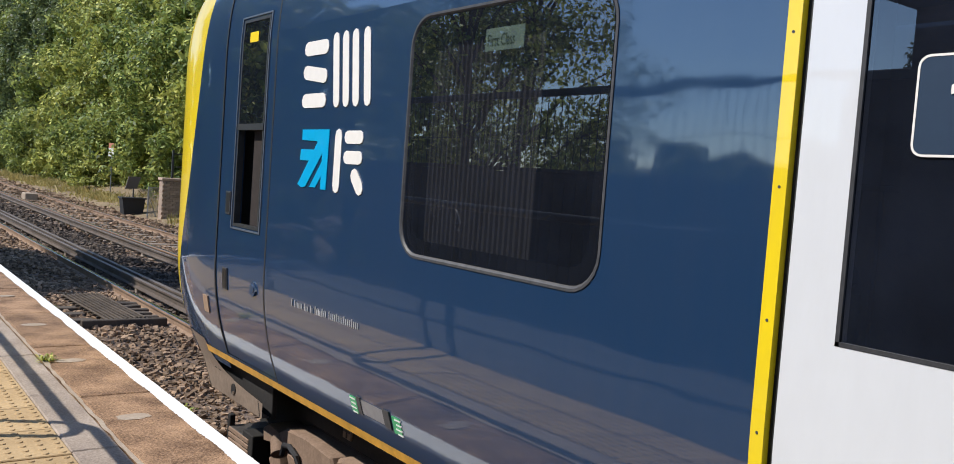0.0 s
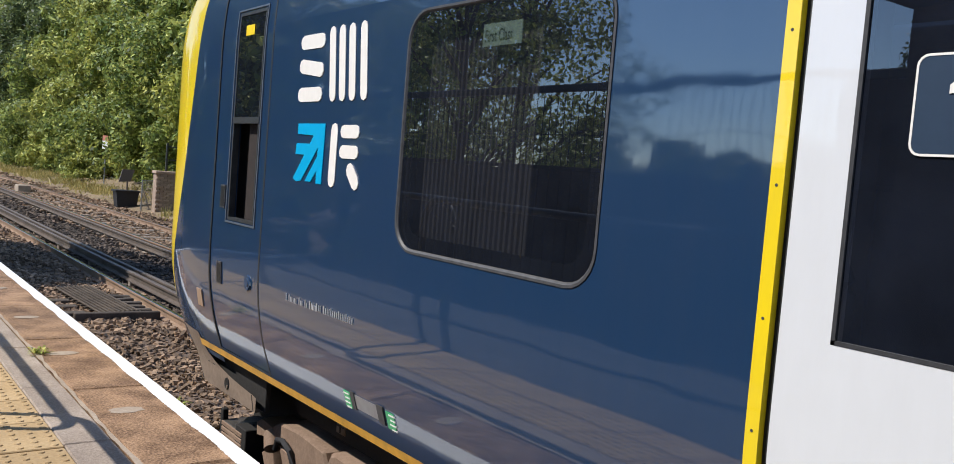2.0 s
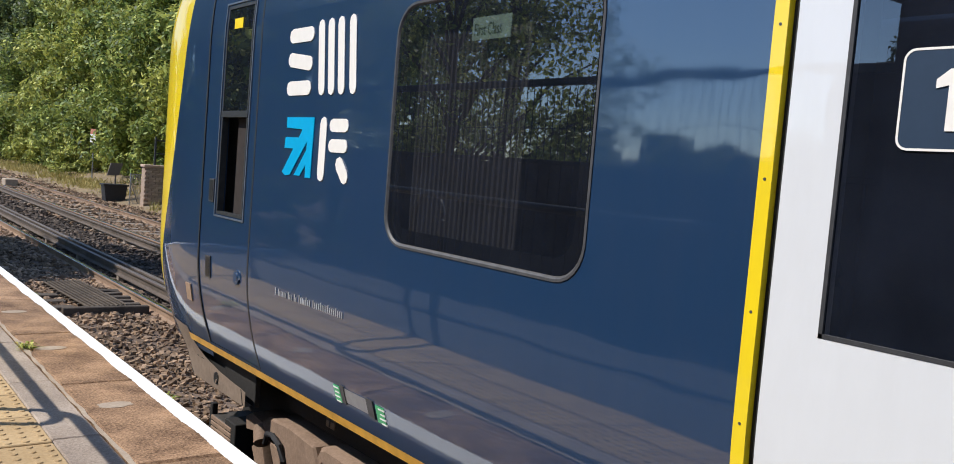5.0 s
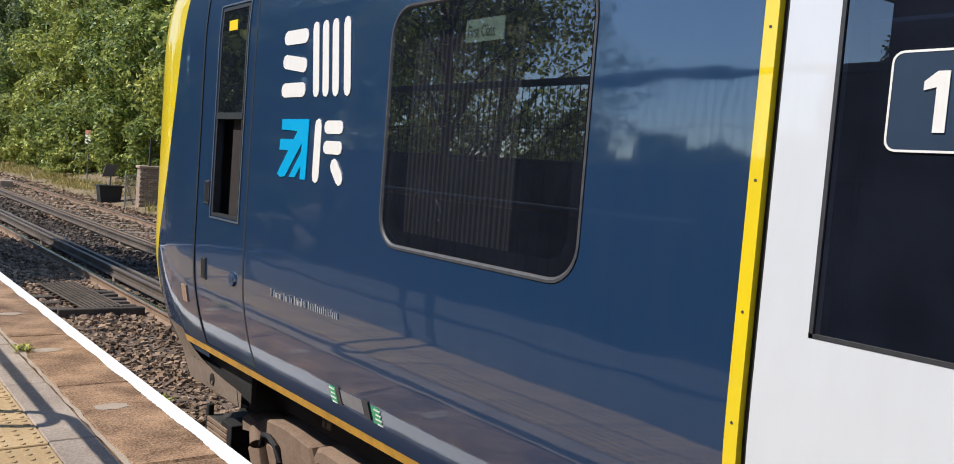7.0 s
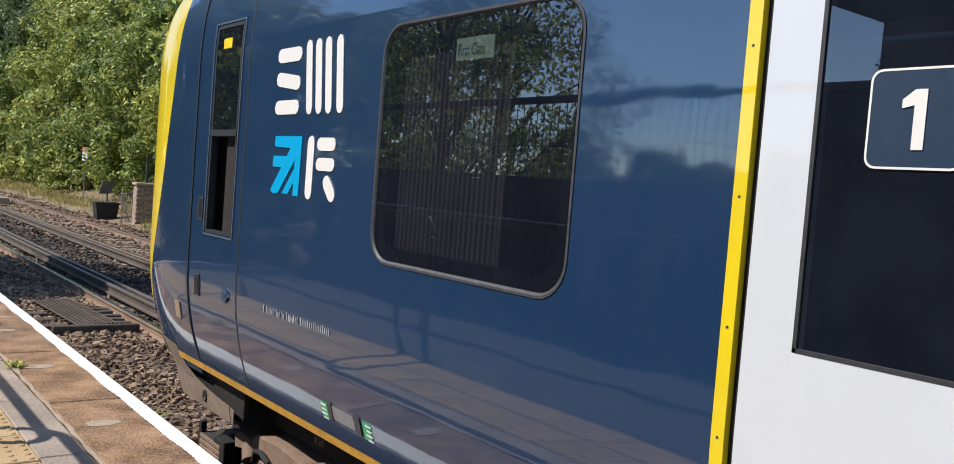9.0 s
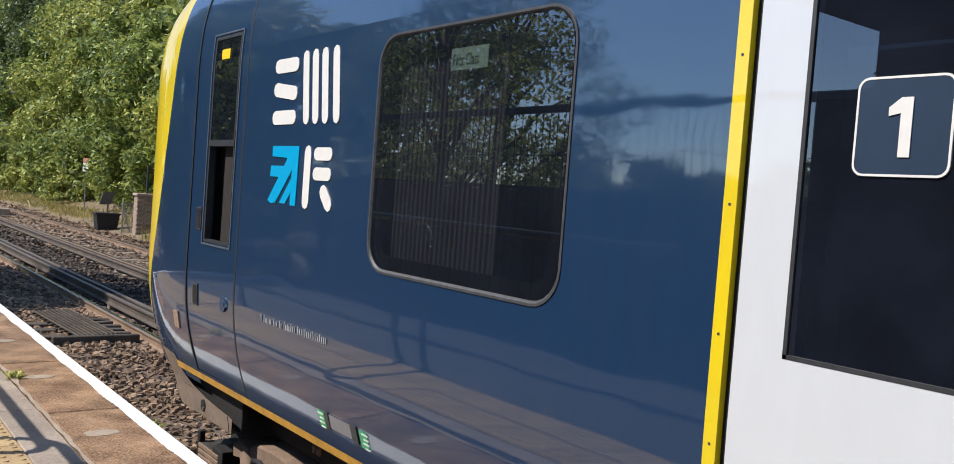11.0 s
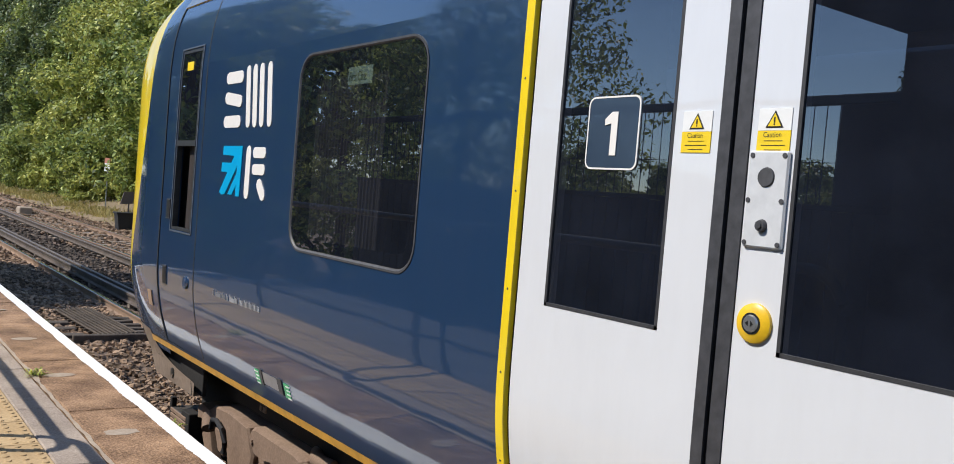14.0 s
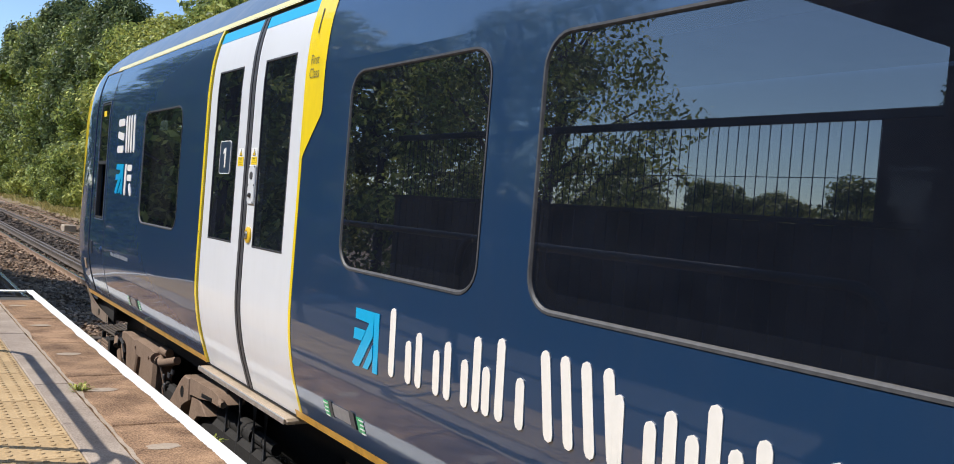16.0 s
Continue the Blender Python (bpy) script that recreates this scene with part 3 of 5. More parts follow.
for sign_y in (-1, 1):
    m.prism([(1.586, BY + sign_y * 0.003, BZ + 0.006), (1.586, BY + sign_y * 0.003, BZ - 0.006), (1.586, BY + sign_y * 0.010, BZ)], (-0.001, 0, 0))
part("arrow_mark", m, INK, btn)

# door step
m = Mesh()
m.box(1.655, 1.80, -0.23, 1.15, 0.190, 0.220, 0.012)
tread = part("door_step", m, TREAD, train, "worn tan door step with metal nosing")
m = Mesh()
m.box(1.648, 1.658, -0.22, 1.14, 0.192, 0.222, 0.004)
part("step_nosing", m, ALLOY, tread)

# ---- markings ----


def patch_on_side(mesh, pts, out=0.004):
    """A flat coloured shape on the side, from points of y and z."""
    base = [Vector((side(z) - out, y, z)) for y, z in pts]
    mesh.prism([tuple(p) for p in base], (0.003, 0, 0))


def bar(mesh, y0, z0, y1, z1, w, out=0.004, seg=4):
    """A rounded stroke from one end to the other."""
    a, b = Vector((0, y0, z0)), Vector((0, y1, z1))
    t = (b - a).normalized()
    n = Vector((0, -t.z, t.y))
    pts = []
    for c, s in ((b, 0), (a, 180)):
        for k in range(seg + 1):
            an = radians(-90 + 180 * k / seg + s)
            pts.append(c + (t * math.cos(an) + n * math.sin(an)) * w / 2)
    patch_on_side(mesh, [(p.y, p.z) for p in pts], out)


def arrow(y0, y1, z0, z1, out=0.004):
    """The blue barbed arrow: y1 is its left end."""
    w, h = y1 - y0, z1 - z0
    at = lambda u, v: (y1 - u * w, z0 + v * h)
    m = Mesh()
    patch_on_side(m, [at(0.08, 1.0), at(0.08, 0.82), at(0.62, 0.80), at(0.80, 1.0)], out)
    patch_on_side(m, [at(0.80, 1.0), at(0.62, 0.80), at(0.62, 0.78), at(0.0, 0.05), at(0.12, 0.0), at(0.28, 0.02), at(0.80, 0.60)], out)
    patch_on_side(m, [at(0.80, 1.0), at(0.80, 0.0), at(0.98, 0.0), at(1.0, 1.0)], out)
    patch_on_side(m, [at(0.06, 0.66), at(0.04, 0.47), at(0.36, 0.47), at(0.52, 0.66)], out)
    patch_on_side(m, [at(0.42, 0.02), at(0.62, 0.02), at(0.80, 0.22), at(0.80, 0.46)], out)
    return part("arrow_emblem", m, SKYBLUE, train, "bright blue barbed arrow emblem")


arrow(3.245, 3.515, 1.185, 1.425)


def stroke_sign(name, strokes, label):
    for s in strokes:
        m = Mesh()
        bar(m, *s)
        part(name, m, CREAM, train, label)


# cream emblem beside the cab door, as plain strokes in place of letters
stroke_sign("emblem_mark", [(3.49, 1.757, 3.325, 1.757, 0.058), (3.49, 1.66, 3.325, 1.64, 0.058), (3.49, 1.543, 3.325, 1.543, 0.058)], "cream rounded emblem bars")
stroke_sign("emblem_mark", [(3.235, 1.78, 3.205, 1.535, 0.05), (3.155, 1.78, 3.125, 1.535, 0.05), (3.075, 1.78, 3.045, 1.535, 0.05), (2.985, 1.78, 2.955, 1.535, 0.05)], "cream slanted emblem bars")
stroke_sign("emblem_mark", [(3.165, 1.40, 3.165, 1.205, 0.055), (3.09, 1.395, 2.99, 1.395, 0.05), (3.09, 1.318, 2.99, 1.318, 0.05), (3.02, 1.25, 2.975, 1.205, 0.055)], "cream rounded emblem bars")
m = Mesh()
y = 3.512
for w in (0.018, 0.088, 0.040, 0.034, 0.070):
    n = max(1, round(w / 0.014))
    for k in range(n):
        tall = 0.026 if k == 0 else 0.018
        bar(m, y - 0.006 - k * 0.0135 * 1.0, 0.682, y - 0.006 - k * 0.0135, 0.682 + tall, 0.0045)
    y -= n * 0.0135 + 0.016
    if y < 2.95:
        break
for k in range(24):
    yy = 3.28 - k * 0.0155
    if k not in (3, 7):
        bar(m, yy, 0.684, yy, 0.706 if k % 4 else 0.712, 0.0045)
tagged(part("small_lettering", m, plain("pale_grey_vinyl", (0.45, 0.46, 0.48), 0.5), train, "line of tiny pale lettering"), kind="stuff")

arrow(-1.192, -0.976, 0.622, 0.853)
# long cream name, as plain upright strokes of its letters' widths
NAME = [(-1.277, 0.17, 0.89), (-1.474, 0.165, 0.83), (-1.665, 0.15, 0.83), (-1.838, 0.10, 0.875), (-1.965, 0.15, 0.89), (-2.195, 0.31, 0.89), (-2.49, 0.16, 0.83), (-2.672, 0.115, 0.83), (-2.805, 0.11, 0.875), (-2.945, 0.15, 0.83), (-3.12, 0.10, 0.83), (-3.25, 0.15, 0.83)]
for y, w, top in NAME:
    n = 2 if w < 0.2 else 4
    strokes = []
    for k in range(n):
        yy = y - 0.022 - (w - 0.044) * k / (n - 1)
        lean = 0.0 if n == 2 else -0.015
        strokes.append((yy + lean, 0.655, yy - lean, (top if k == 0 or n == 4 else min(top, 0.79)) - 0.02, 0.042))
    stroke_sign("name_bar", strokes, "large cream upright bar on the blue side")

# ochre line and sole bar
m = Mesh()
skin(m, REAR, -0.24, 0.234, 0.272, 0.004, 0.02)
skin(m, 1.16, 4.77, 0.234, 0.272, 0.004, 0.02)
part("sole_line", m, TANLINE, train, "ochre line along the bottom edge", smooth=-40)
# recessed near-black face, its colour standing for shade below the ochre line
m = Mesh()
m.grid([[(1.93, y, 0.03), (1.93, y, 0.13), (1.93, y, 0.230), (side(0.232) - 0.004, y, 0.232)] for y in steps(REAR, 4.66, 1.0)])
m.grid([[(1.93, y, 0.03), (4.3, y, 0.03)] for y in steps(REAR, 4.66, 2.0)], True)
part("sole_bar", m, SOLEBAR, train, "near-black recessed sole bar")
# lifting hatch with its green labels
for y1 in (2.98, -0.70):
    m = Mesh()
    slab(m, y1 - 0.235, y1, 0.352, 0.408, 0.003, 0.02, 0.014)
    hatch = part("hatch", m, plain("grey_hatch_alloy", (0.30, 0.30, 0.31), 0.3, 0.6), train, "small grey metal access hatch", smooth=-40)
    for a, c in ((y1 - 0.024, y1 + 0.006), (y1 - 0.240, y1 - 0.195)):
        m = Mesh()
        slab(m, a, c, 0.345, 0.415, 0.006, 0.02, 0.014)
        part("hatch_catch", m, SEAL, hatch)
    for a, c in ((y1 + 0.015, y1 + 0.065), (y1 - 0.310, y1 - 0.255)):
        m = Mesh()
        slab(m, a, c, 0.340, 0.405, 0.003, 0.01, 0.014)
        part("green_label", m, LABELGREEN, hatch, "green instruction label")
    m = Mesh()
    for k in range(4):
        zz = 0.393 - k * 0.018
        for a in (y1 + 0.022, y1 - 0.317):
            slab(m, a, a + 0.042 - 0.008 * (k % 2), zz, zz + 0.006, 0.0045, 0.005, 0.01)
    tagged(part("label_print", m, LABELWHITE, hatch), kind="stuff")
m = Mesh()
m.box(1.921, 1.95, 3.50, 3.58, 0.058, 0.132, 0.004)
part("jack_plate", m, SKIRT, train, "small dusty plate with a cross mark")
m = Mesh()
m.box(1.918, 1.94, 3.535, 3.545, 0.064, 0.126)
m.box(1.9185, 1.94, 3.508, 3.572, 0.091, 0.100)
part("cross_mark", m, INK, train)

# ---- cab end ----


def bulge(u):
    return 0.127 * u ** 3 if u < 1.1 else 0.169 + 1.9 * (u - 1.1) ** 2 + 0.461 * (u - 1.1)


def cab_point(y, z):
    u = max(0.0, y - FRONT)
    g = 0.45 * min(1.0, (u / 1.25) ** 2)
    zz = z if z < 1.87 else 1.87 + (z - 1.87) * (1 - g)
    return zz, bulge(u)


CAB_Z = steps(0.20, 2.232, 0.05)
ARC = [(1.667, 2.232), (1.70, 2.285), (1.76, 2.37), (1.86, 2.47), (2.02, 2.58), (2.25, 2.69), (2.55, 2.77), (3.0, 2.80)]
CAB_SECTION = [(side(z), z) for z in CAB_Z] + ARC[1:]


def edge_y(z):
    """Where the yellow front begins, by height."""
    return float(np.interp(z, (0.2, 0.80, 1.12, 1.55, 1.81, 2.2, 2.8), (5.35, 5.10, 4.98, 4.87, 4.81, 4.74, 4.66)))


def cab_row(f, a, b):
    row = []
    for x, z in CAB_SECTION:
        y0 = a(z) if callable(a) else a
        y1 = b(z) if callable(b) else b
        y = y0 + (y1 - y0) * f
        zz, d = cab_point(y, z)
        xx = min(3.0, x + d * (1 if x < 1.9 else max(0.0, (3.0 - x) / 1.1)))
        row.append((xx, y, zz))
    return row


m = Mesh()
m.grid([cab_row(f / 6, 4.46, edge_y) for f in range(7)])
part("cab_side", m, BLUE, train, "dark blue cab corner", smooth=-50)
m = Mesh()
m.grid([cab_row(f / 16, edge_y, 5.95) for f in range(17)])
part("cab_front", m, YELLOW, train, "bright yellow cab front", smooth=-50)
m = Mesh()
m.grid([[(x, y, z) for x, z in ARC] for y in (3.831, 4.15, 4.46)])
part("cab_roof", m, ROOF, train, smooth=-50)
m = Mesh()
m.grid([[(6 - x, y, z) for x, y, z in cab_row(f / 6, 4.46, 5.95)] for f in range(7)], True)
part("cab_far_side", m, YELLOW, train, smooth=-50)

# crew door, with a dropped window
CD0, CD1, CW0, CW1 = 3.826, 4.446, 3.925, 4.245
m = Mesh()
for y0, y1, z0, z1 in ((CD0, CD1, 0.285, 0.960), (CD0, CD1, 1.95, 2.226), (CD0, CW0, 0.960, 1.95), (CW1, CD1, 0.960, 1.95)):
    slab(m, y0, y1, z0, z1, -0.004, 0.04, 0.03)
skin(m, 3.815, 4.46, 0.262, 0.285, 0, 0.03)
crew = part("crew_door", m, BLUE, train, "dark blue crew door with a half dropped window", smooth=-40)
cw = None
for y0, y1, z0, z1 in ((CW0, CW1, 1.425, 1.455), (CW0, CW0 + 0.014, 0.960, 1.95), (CW1 - 0.014, CW1, 0.960, 1.95), (CW0 + 0.014, CW1 - 0.014, 0.960, 0.974), (CW0 + 0.014, CW1 - 0.014, 1.936, 1.95)):
    m = Mesh()
    slab(m, y0, y1, z0, z1, -0.002 if cw else 0.001, 0.03, 0.1)
    bar_part = part("window_bar", m, DARKSTEEL, crew, "black window frame bar", smooth=-40)
    cw = cw or bar_part
BEAD = plain("grey_blue_bead", (0.09, 0.11, 0.14), 0.4, wear=0.2)
for y0, y1, z0, z1 in ((CW0 - 0.022, CW0 - 0.012, 0.946, 1.966), (CW1 + 0.012, CW1 + 0.022, 0.946, 1.966), (CW0 - 0.012, CW1 + 0.012, 0.946, 0.954), (CW0 - 0.012, CW1 + 0.012, 1.958, 1.966)):
    m = Mesh()
    slab(m, y0, y1, z0, z1, 0.001, 0.008, 0.1)
    part("window_bead", m, BEAD, crew, "thin grey bead beside the crew window", smooth=-40)
m = Mesh()
skin(m, CW0 + 0.018, CW1 - 0.018, 1.455, 1.932, -0.004, 0.1)
part("upper_pane", m, DOORGLASS, crew)
m = Mesh()
m.box(1.70, 1.72, CW0 - 0.08, 4.85, 0.93, 2.0)
part("lower_recess", m, INSIDE, crew)
m = Mesh()
m.box(1.64, 1.65, CW0 + 0.01, CW0 + 0.20, 0.97, 1.43, 0.003)
part("curtain", m, plain("brown_curtain", (0.022, 0.015, 0.012), 0.9, wear=0.3), crew, "brown curtain in the open lower half")
m = Mesh()
m.box(1.602, 1.6035, 4.05, 4.15, 1.838, 1.885)
part("notice", m, LABELYEL, crew, "small yellow notice in the crew window")
for z0, z1 in ((1.012, 1.125), (0.636, 0.745)):
    m = Mesh()
    slab(m, 4.285, 4.345, z0, z1, 0.002, 0.02)
    rec = part("handle_recess", m, SEAL, crew, smooth=-40)
    m = Mesh()
    slab(m, 4.292, 4.338, z0 + 0.008, z1 - 0.008, 0.0035, 0.01)
    part("handle_pocket", m, INK, crew, smooth=-40)
m = Mesh()
m.disc((side(0.69) + 0.004, 3.946, 0.69), (-1, 0, 0), 0.036, 0.008, 24, r2=0.034)
m.disc((side(0.69) - 0.004, 3.946, 0.69), (-1, 0, 0), 0.022, 0.003, 20, r2=0.020)
part("lock", m, BLUE, crew, "round key lock")
m = Mesh()
slab(m, 4.445, 4.461, 0.264, 2.226, 0.001, 0.02)
slab(m, 3.812, 3.827, 0.264, 2.226, 0.001, 0.02)
part("door_shadow_gap", m, BLACK, train)
m = Mesh()
slab(m, 4.575, 4.645, 0.475, 0.565, 0.006, 0.014)
part("socket_cover", m, plain("tan_socket_cover", (0.32, 0.22, 0.15), 0.6), train, "small tan socket cover")

# valance below the cab


def valance_top(y):
    return float(np.interp(y, (4.06, 4.11, 4.25, 4.42, 4.57, 4.68, 4.77), (0.108, 0.114, 0.122, 0.136, 0.160, 0.198, 0.246)))


def valance_x(y, z):
    return side(max(z, 0.15)) - 0.004 + bulge(max(0.0, y - FRONT))


m = Mesh()
rows = []
for f in steps(0, 1, 0.05):
    row = []
    for g in steps(0, 1, 0.125):
        lip = 4.77 + 0.345 * g ** 0.9
        y = 4.06 + (lip - 4.06) * f
        z = 0.036 + (min(valance_top(y), 0.30) - 0.036 if y < 4.77 else 0.262) * g
        row.append((valance_x(y, z), y, z))
    rows.append(row)
m.grid(rows)
m.grid([[(r_[0][0], r_[0][1], r_[0][2]) for r_ in rows], [(r_[0][0] + 0.06, r_[0][1], r_[0][2] + 0.004) for r_ in rows]])
# added dark plate closes the gap behind the valance in place of shade
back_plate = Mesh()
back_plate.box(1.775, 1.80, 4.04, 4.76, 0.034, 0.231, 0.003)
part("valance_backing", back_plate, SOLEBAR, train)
val = part("valance", m, SKIRT, train, "dusty grey-brown valance under the cab", smooth=-40)
m = Mesh()
m.grid([[(x - 0.001, y + 0.001, z) for x, y, z in rows[-1]], [(x + 0.02, y + 0.03, z) for x, y, z in rows[-1]], [(x + 0.10, y + 0.03, z) for x, y, z in rows[-1]]])
part("valance_lip", m, BLACK, val, "black rubber edge of the valance")
m = Mesh()
m.disc((valance_x(4.44, 0.09) + 0.002, 4.44, 0.092), (-1, 0, 0), 0.030, 0.006, 20)
part("valance_hole", m, INK, val)
m = Mesh()
m.disc((valance_x(4.42, 0.07) - 0.003, 4.425, 0.078), (-1, 0, 0), 0.009, 0.006, 12)
part("valance_bolt", m, SKIRT, val)
for y0, z0, y1, z1 in ((4.83, 0.150, 4.62, 0.150), (4.115, 0.112, 4.085, 0.040)):
    m = Mesh()
    m.tube([(valance_x(y0 + (y1 - y0) * f, z0 + (z1 - z0) * f), y0 + (y1 - y0) * f, z0 + (z1 - z0) * f) for f in (0, 0.5, 1)], 0.003, 5)
    part("valance_seam", m, SOLEBAR, val)
m = Mesh()
m.tube([(1.93, 5.34, 0.2), (1.95, 5.30, -0.05), (2.3, 5.35, -0.1), (3.2, 5.4, -0.1)], 0.05, 8)
part("snow_plough", m, SOLEBAR, train, smooth=-40)

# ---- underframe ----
# near-black blocks stand in for the shaded void below the floor
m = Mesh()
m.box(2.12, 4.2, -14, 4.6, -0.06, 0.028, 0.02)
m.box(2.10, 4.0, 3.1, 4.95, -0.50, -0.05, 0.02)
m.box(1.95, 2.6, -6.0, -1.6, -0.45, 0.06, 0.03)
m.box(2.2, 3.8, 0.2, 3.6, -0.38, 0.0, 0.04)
part("underframe", m, SOLEBAR, train, "near-black underframe blocks filling the shaded void")

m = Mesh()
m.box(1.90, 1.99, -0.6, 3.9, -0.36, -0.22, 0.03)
bogie = part("bogie_frame", m, SOLEBAR, train, "near-black bogie side frame")
STEPSTEEL = plain("dark_step_steel", (0.055, 0.048, 0.042), 0.6, wear=0.4)


def bogie_part(name, mesh, mat, label=""):
    return part(name, mesh, mat, bogie, label, smooth=-35)


def swell(mesh, pts, x, depth, c):
    """A plate from points of y and z with its outer edge cut off by c."""
    cy, cz = sum(p[0] for p in pts) / len(pts), sum(p[1] for p in pts) / len(pts)
    near = []
    for y, z in pts:
        d = Vector((cy - y, cz - z))
        d = d.normalized() * c
        near.append((x, y + d.x, z + d.y))
    rim = [(x + c, y, z) for y, z in pts]
    back = [(x + depth, y, z) for y, z in pts]
    n = len(pts)
    mesh.poly(near)
    for a_, b_ in ((near, rim), (rim, back)):
        for i in range(n):
            j = (i + 1) % n
            mesh.poly([a_[i], b_[i], b_[j], a_[j]])
    mesh.poly(back[::-1])
    return mesh


# foot step: tread, nosing and end plates
m = Mesh()
m.box(1.80, 2.02, 4.30, 4.60, -0.180, -0.160, 0.004)
tread_part = bogie_part("foot_step", m, STEPSTEEL, "dark steel foot step with a ribbed nosing")
m = Mesh()
for k in range(3):
    m.box(1.792, 1.802, 4.31, 4.59, -0.245 + k * 0.030, -0.220 + k * 0.030, 0.004)
part("step_nosing", m, DUST, tread_part)
for y0, y1, z0, z1 in ((4.585, 4.62, -0.46, -0.10), (4.26, 4.40, -0.46, -0.13)):
    m = Mesh()
    m.box(1.797, 1.83 if y0 > 4.5 else 1.99, y0, y1, z0, z1, 0.004)
    part("step_plate", m, SOLEBAR, tread_part)
m = Mesh()
m.disc((1.90, 4.47, -0.160), (0, 0, 1), 0.045, 0.004, 20)
part("step_hole", m, INK, tread_part)
# curved arm that carries the end of the frame
m = Mesh()
swell(m, [(4.17, -0.055), (4.10, -0.020), (3.98, -0.030), (3.90, 0.010), (3.66, 0.025), (3.42, 0.005), (3.34, -0.12), (3.42, -0.42), (3.58, -0.46), (3.66, -0.20), (3.74, -0.075), (3.86, -0.05), (3.98, -0.085), (4.16, -0.115)], 1.81, 0.17, 0.012)
bogie_part("frame_arm", m, DUST, "dusty brown curved bogie arm")
m = Mesh()
m.tube([(1.82, 3.99, -0.065), (1.80, 3.93, -0.125)], 0.042, 14)
bogie_part("round_lug", m, DUST)
m = Mesh()
swell(m, [(3.86, -0.09), (3.74, -0.10), (3.70, -0.22), (3.78, -0.21)], 1.80, 0.06, 0.006)
bogie_part("hanger_plate", m, DUST)
m = Mesh()
m.tube([(1.79, 3.88, -0.11), (1.785, 3.85, -0.055), (1.785, 3.79, -0.045), (1.79, 3.72, -0.075), (1.80, 3.69, -0.14), (1.80, 3.71, -0.20)], 0.014, 8)
bogie_part("brake_hose", m, BLACK, "black brake hose")
m = Mesh()
swell(m, [(4.12, -0.20), (4.00, -0.14), (3.92, -0.30), (4.02, -0.34)], 1.83, 0.05, 0.006)
bogie_part("guide_bracket", m, DUST)
# axlebox cover before a plate that lies deeper
m = Mesh()
swell(m, [(3.60, 0.0), (2.84, 0.0), (2.84, -0.46), (3.20, -0.46), (3.46, -0.34), (3.60, -0.10)], 1.845, 0.10, 0.006)
plate_part = bogie_part("axlebox_plate", m, DUST)
m = Mesh()
swell(m, [(3.37, -0.01), (3.345, 0.030), (3.30, 0.045), (2.80, 0.045), (2.74, 0.030), (2.715, -0.01), (2.74, -0.42), (2.86, -0.42), (3.00, -0.16), (3.06, -0.075), (3.10, -0.055), (3.20, -0.085), (3.30, -0.080)], 1.79, 0.15, 0.028)
cover = bogie_part("axlebox_cover", m, DUST, "large dusty brown axlebox cover")
for y, z in ((3.12, -0.13), (2.87, -0.30), (2.87, -0.04), (3.30, -0.03)):
    m = Mesh()
    m.disc((1.792 if y < 3.1 or z > -0.1 else 1.846, y, z), (-1, 0, 0), 0.013, 0.012, 6)
    part("cover_bolt", m, DUST, cover)
for pts, rad in (([(1.90, 2.80, 0.0), (1.835, 2.70, -0.015), (1.815, 2.60, -0.030), (1.82, 2.48, -0.005), (1.85, 2.32, 0.035)], 0.030), ([(1.90, 2.80, 0.045), (1.85, 2.71, 0.045), (1.84, 2.64, 0.050), (1.86, 2.57, 0.045)], 0.034), ([(1.84, 2.72, -0.02), (1.83, 2.69, -0.05), (1.84, 2.66, -0.10), (1.86, 2.64, -0.20)], 0.012)):
    m = Mesh()
    m.tube(pts, rad, 12)
    bogie_part("air_pipe", m, DUST, "dusty bent air pipe")
m = Mesh()
m.disc((1.80, 2.70, -0.015), (0.2, 1, 0), 0.042, 0.03, 14)
m.disc((1.815, 2.66, -0.03), (0.2, 1, 0), 0.036, 0.03, 14)
bogie_part("pipe_collar", m, DUST)
for y, z in ((2.64, -0.14), (2.60, -0.20), (2.50, -0.10), (2.42, -0.06)):
    m = Mesh()
    m.box(1.84, 1.86, y - 0.025, y + 0.02, z - 0.025, z + 0.02, 0.006)
    bogie_part("hose_clip", m, SEAL)
m = Mesh()
for k in range(7):
    z = -0.16 - k * 0.035
    m.tube([(1.842 + 0.006 * (k % 2), 2.62 - 0.012 * (k % 2), z), (1.846 - 0.006 * (k % 2), 2.605 + 0.012 * (k % 2), z - 0.03)], 0.007, 6)
bogie_part("safety_chain", m, DUST, "hanging dusty safety chain")
# spring bracket with its top plate and arm
m = Mesh()
swell(m, [(2.32, -0.28), (2.03, -0.025), (1.97, 0.005), (1.84, 0.005), (1.83, -0.14), (1.90, -0.17), (1.97, -0.21), (2.08, -0.42), (2.30, -0.48)], 1.80, 0.19, 0.012)
spring = bogie_part("spring_bracket", m, DUST, "dusty spring bracket with a round hole")
m = Mesh()
swell(m, [(1.85, 0.012), (1.34, 0.030), (1.24, 0.012), (1.18, -0.03), (1.24, -0.05), (1.40, -0.055), (1.62, -0.085), (1.84, -0.10)], 1.805, 0.16, 0.012)
part("bracket_arm", m, DUST, spring, smooth=-35)
m = Mesh()
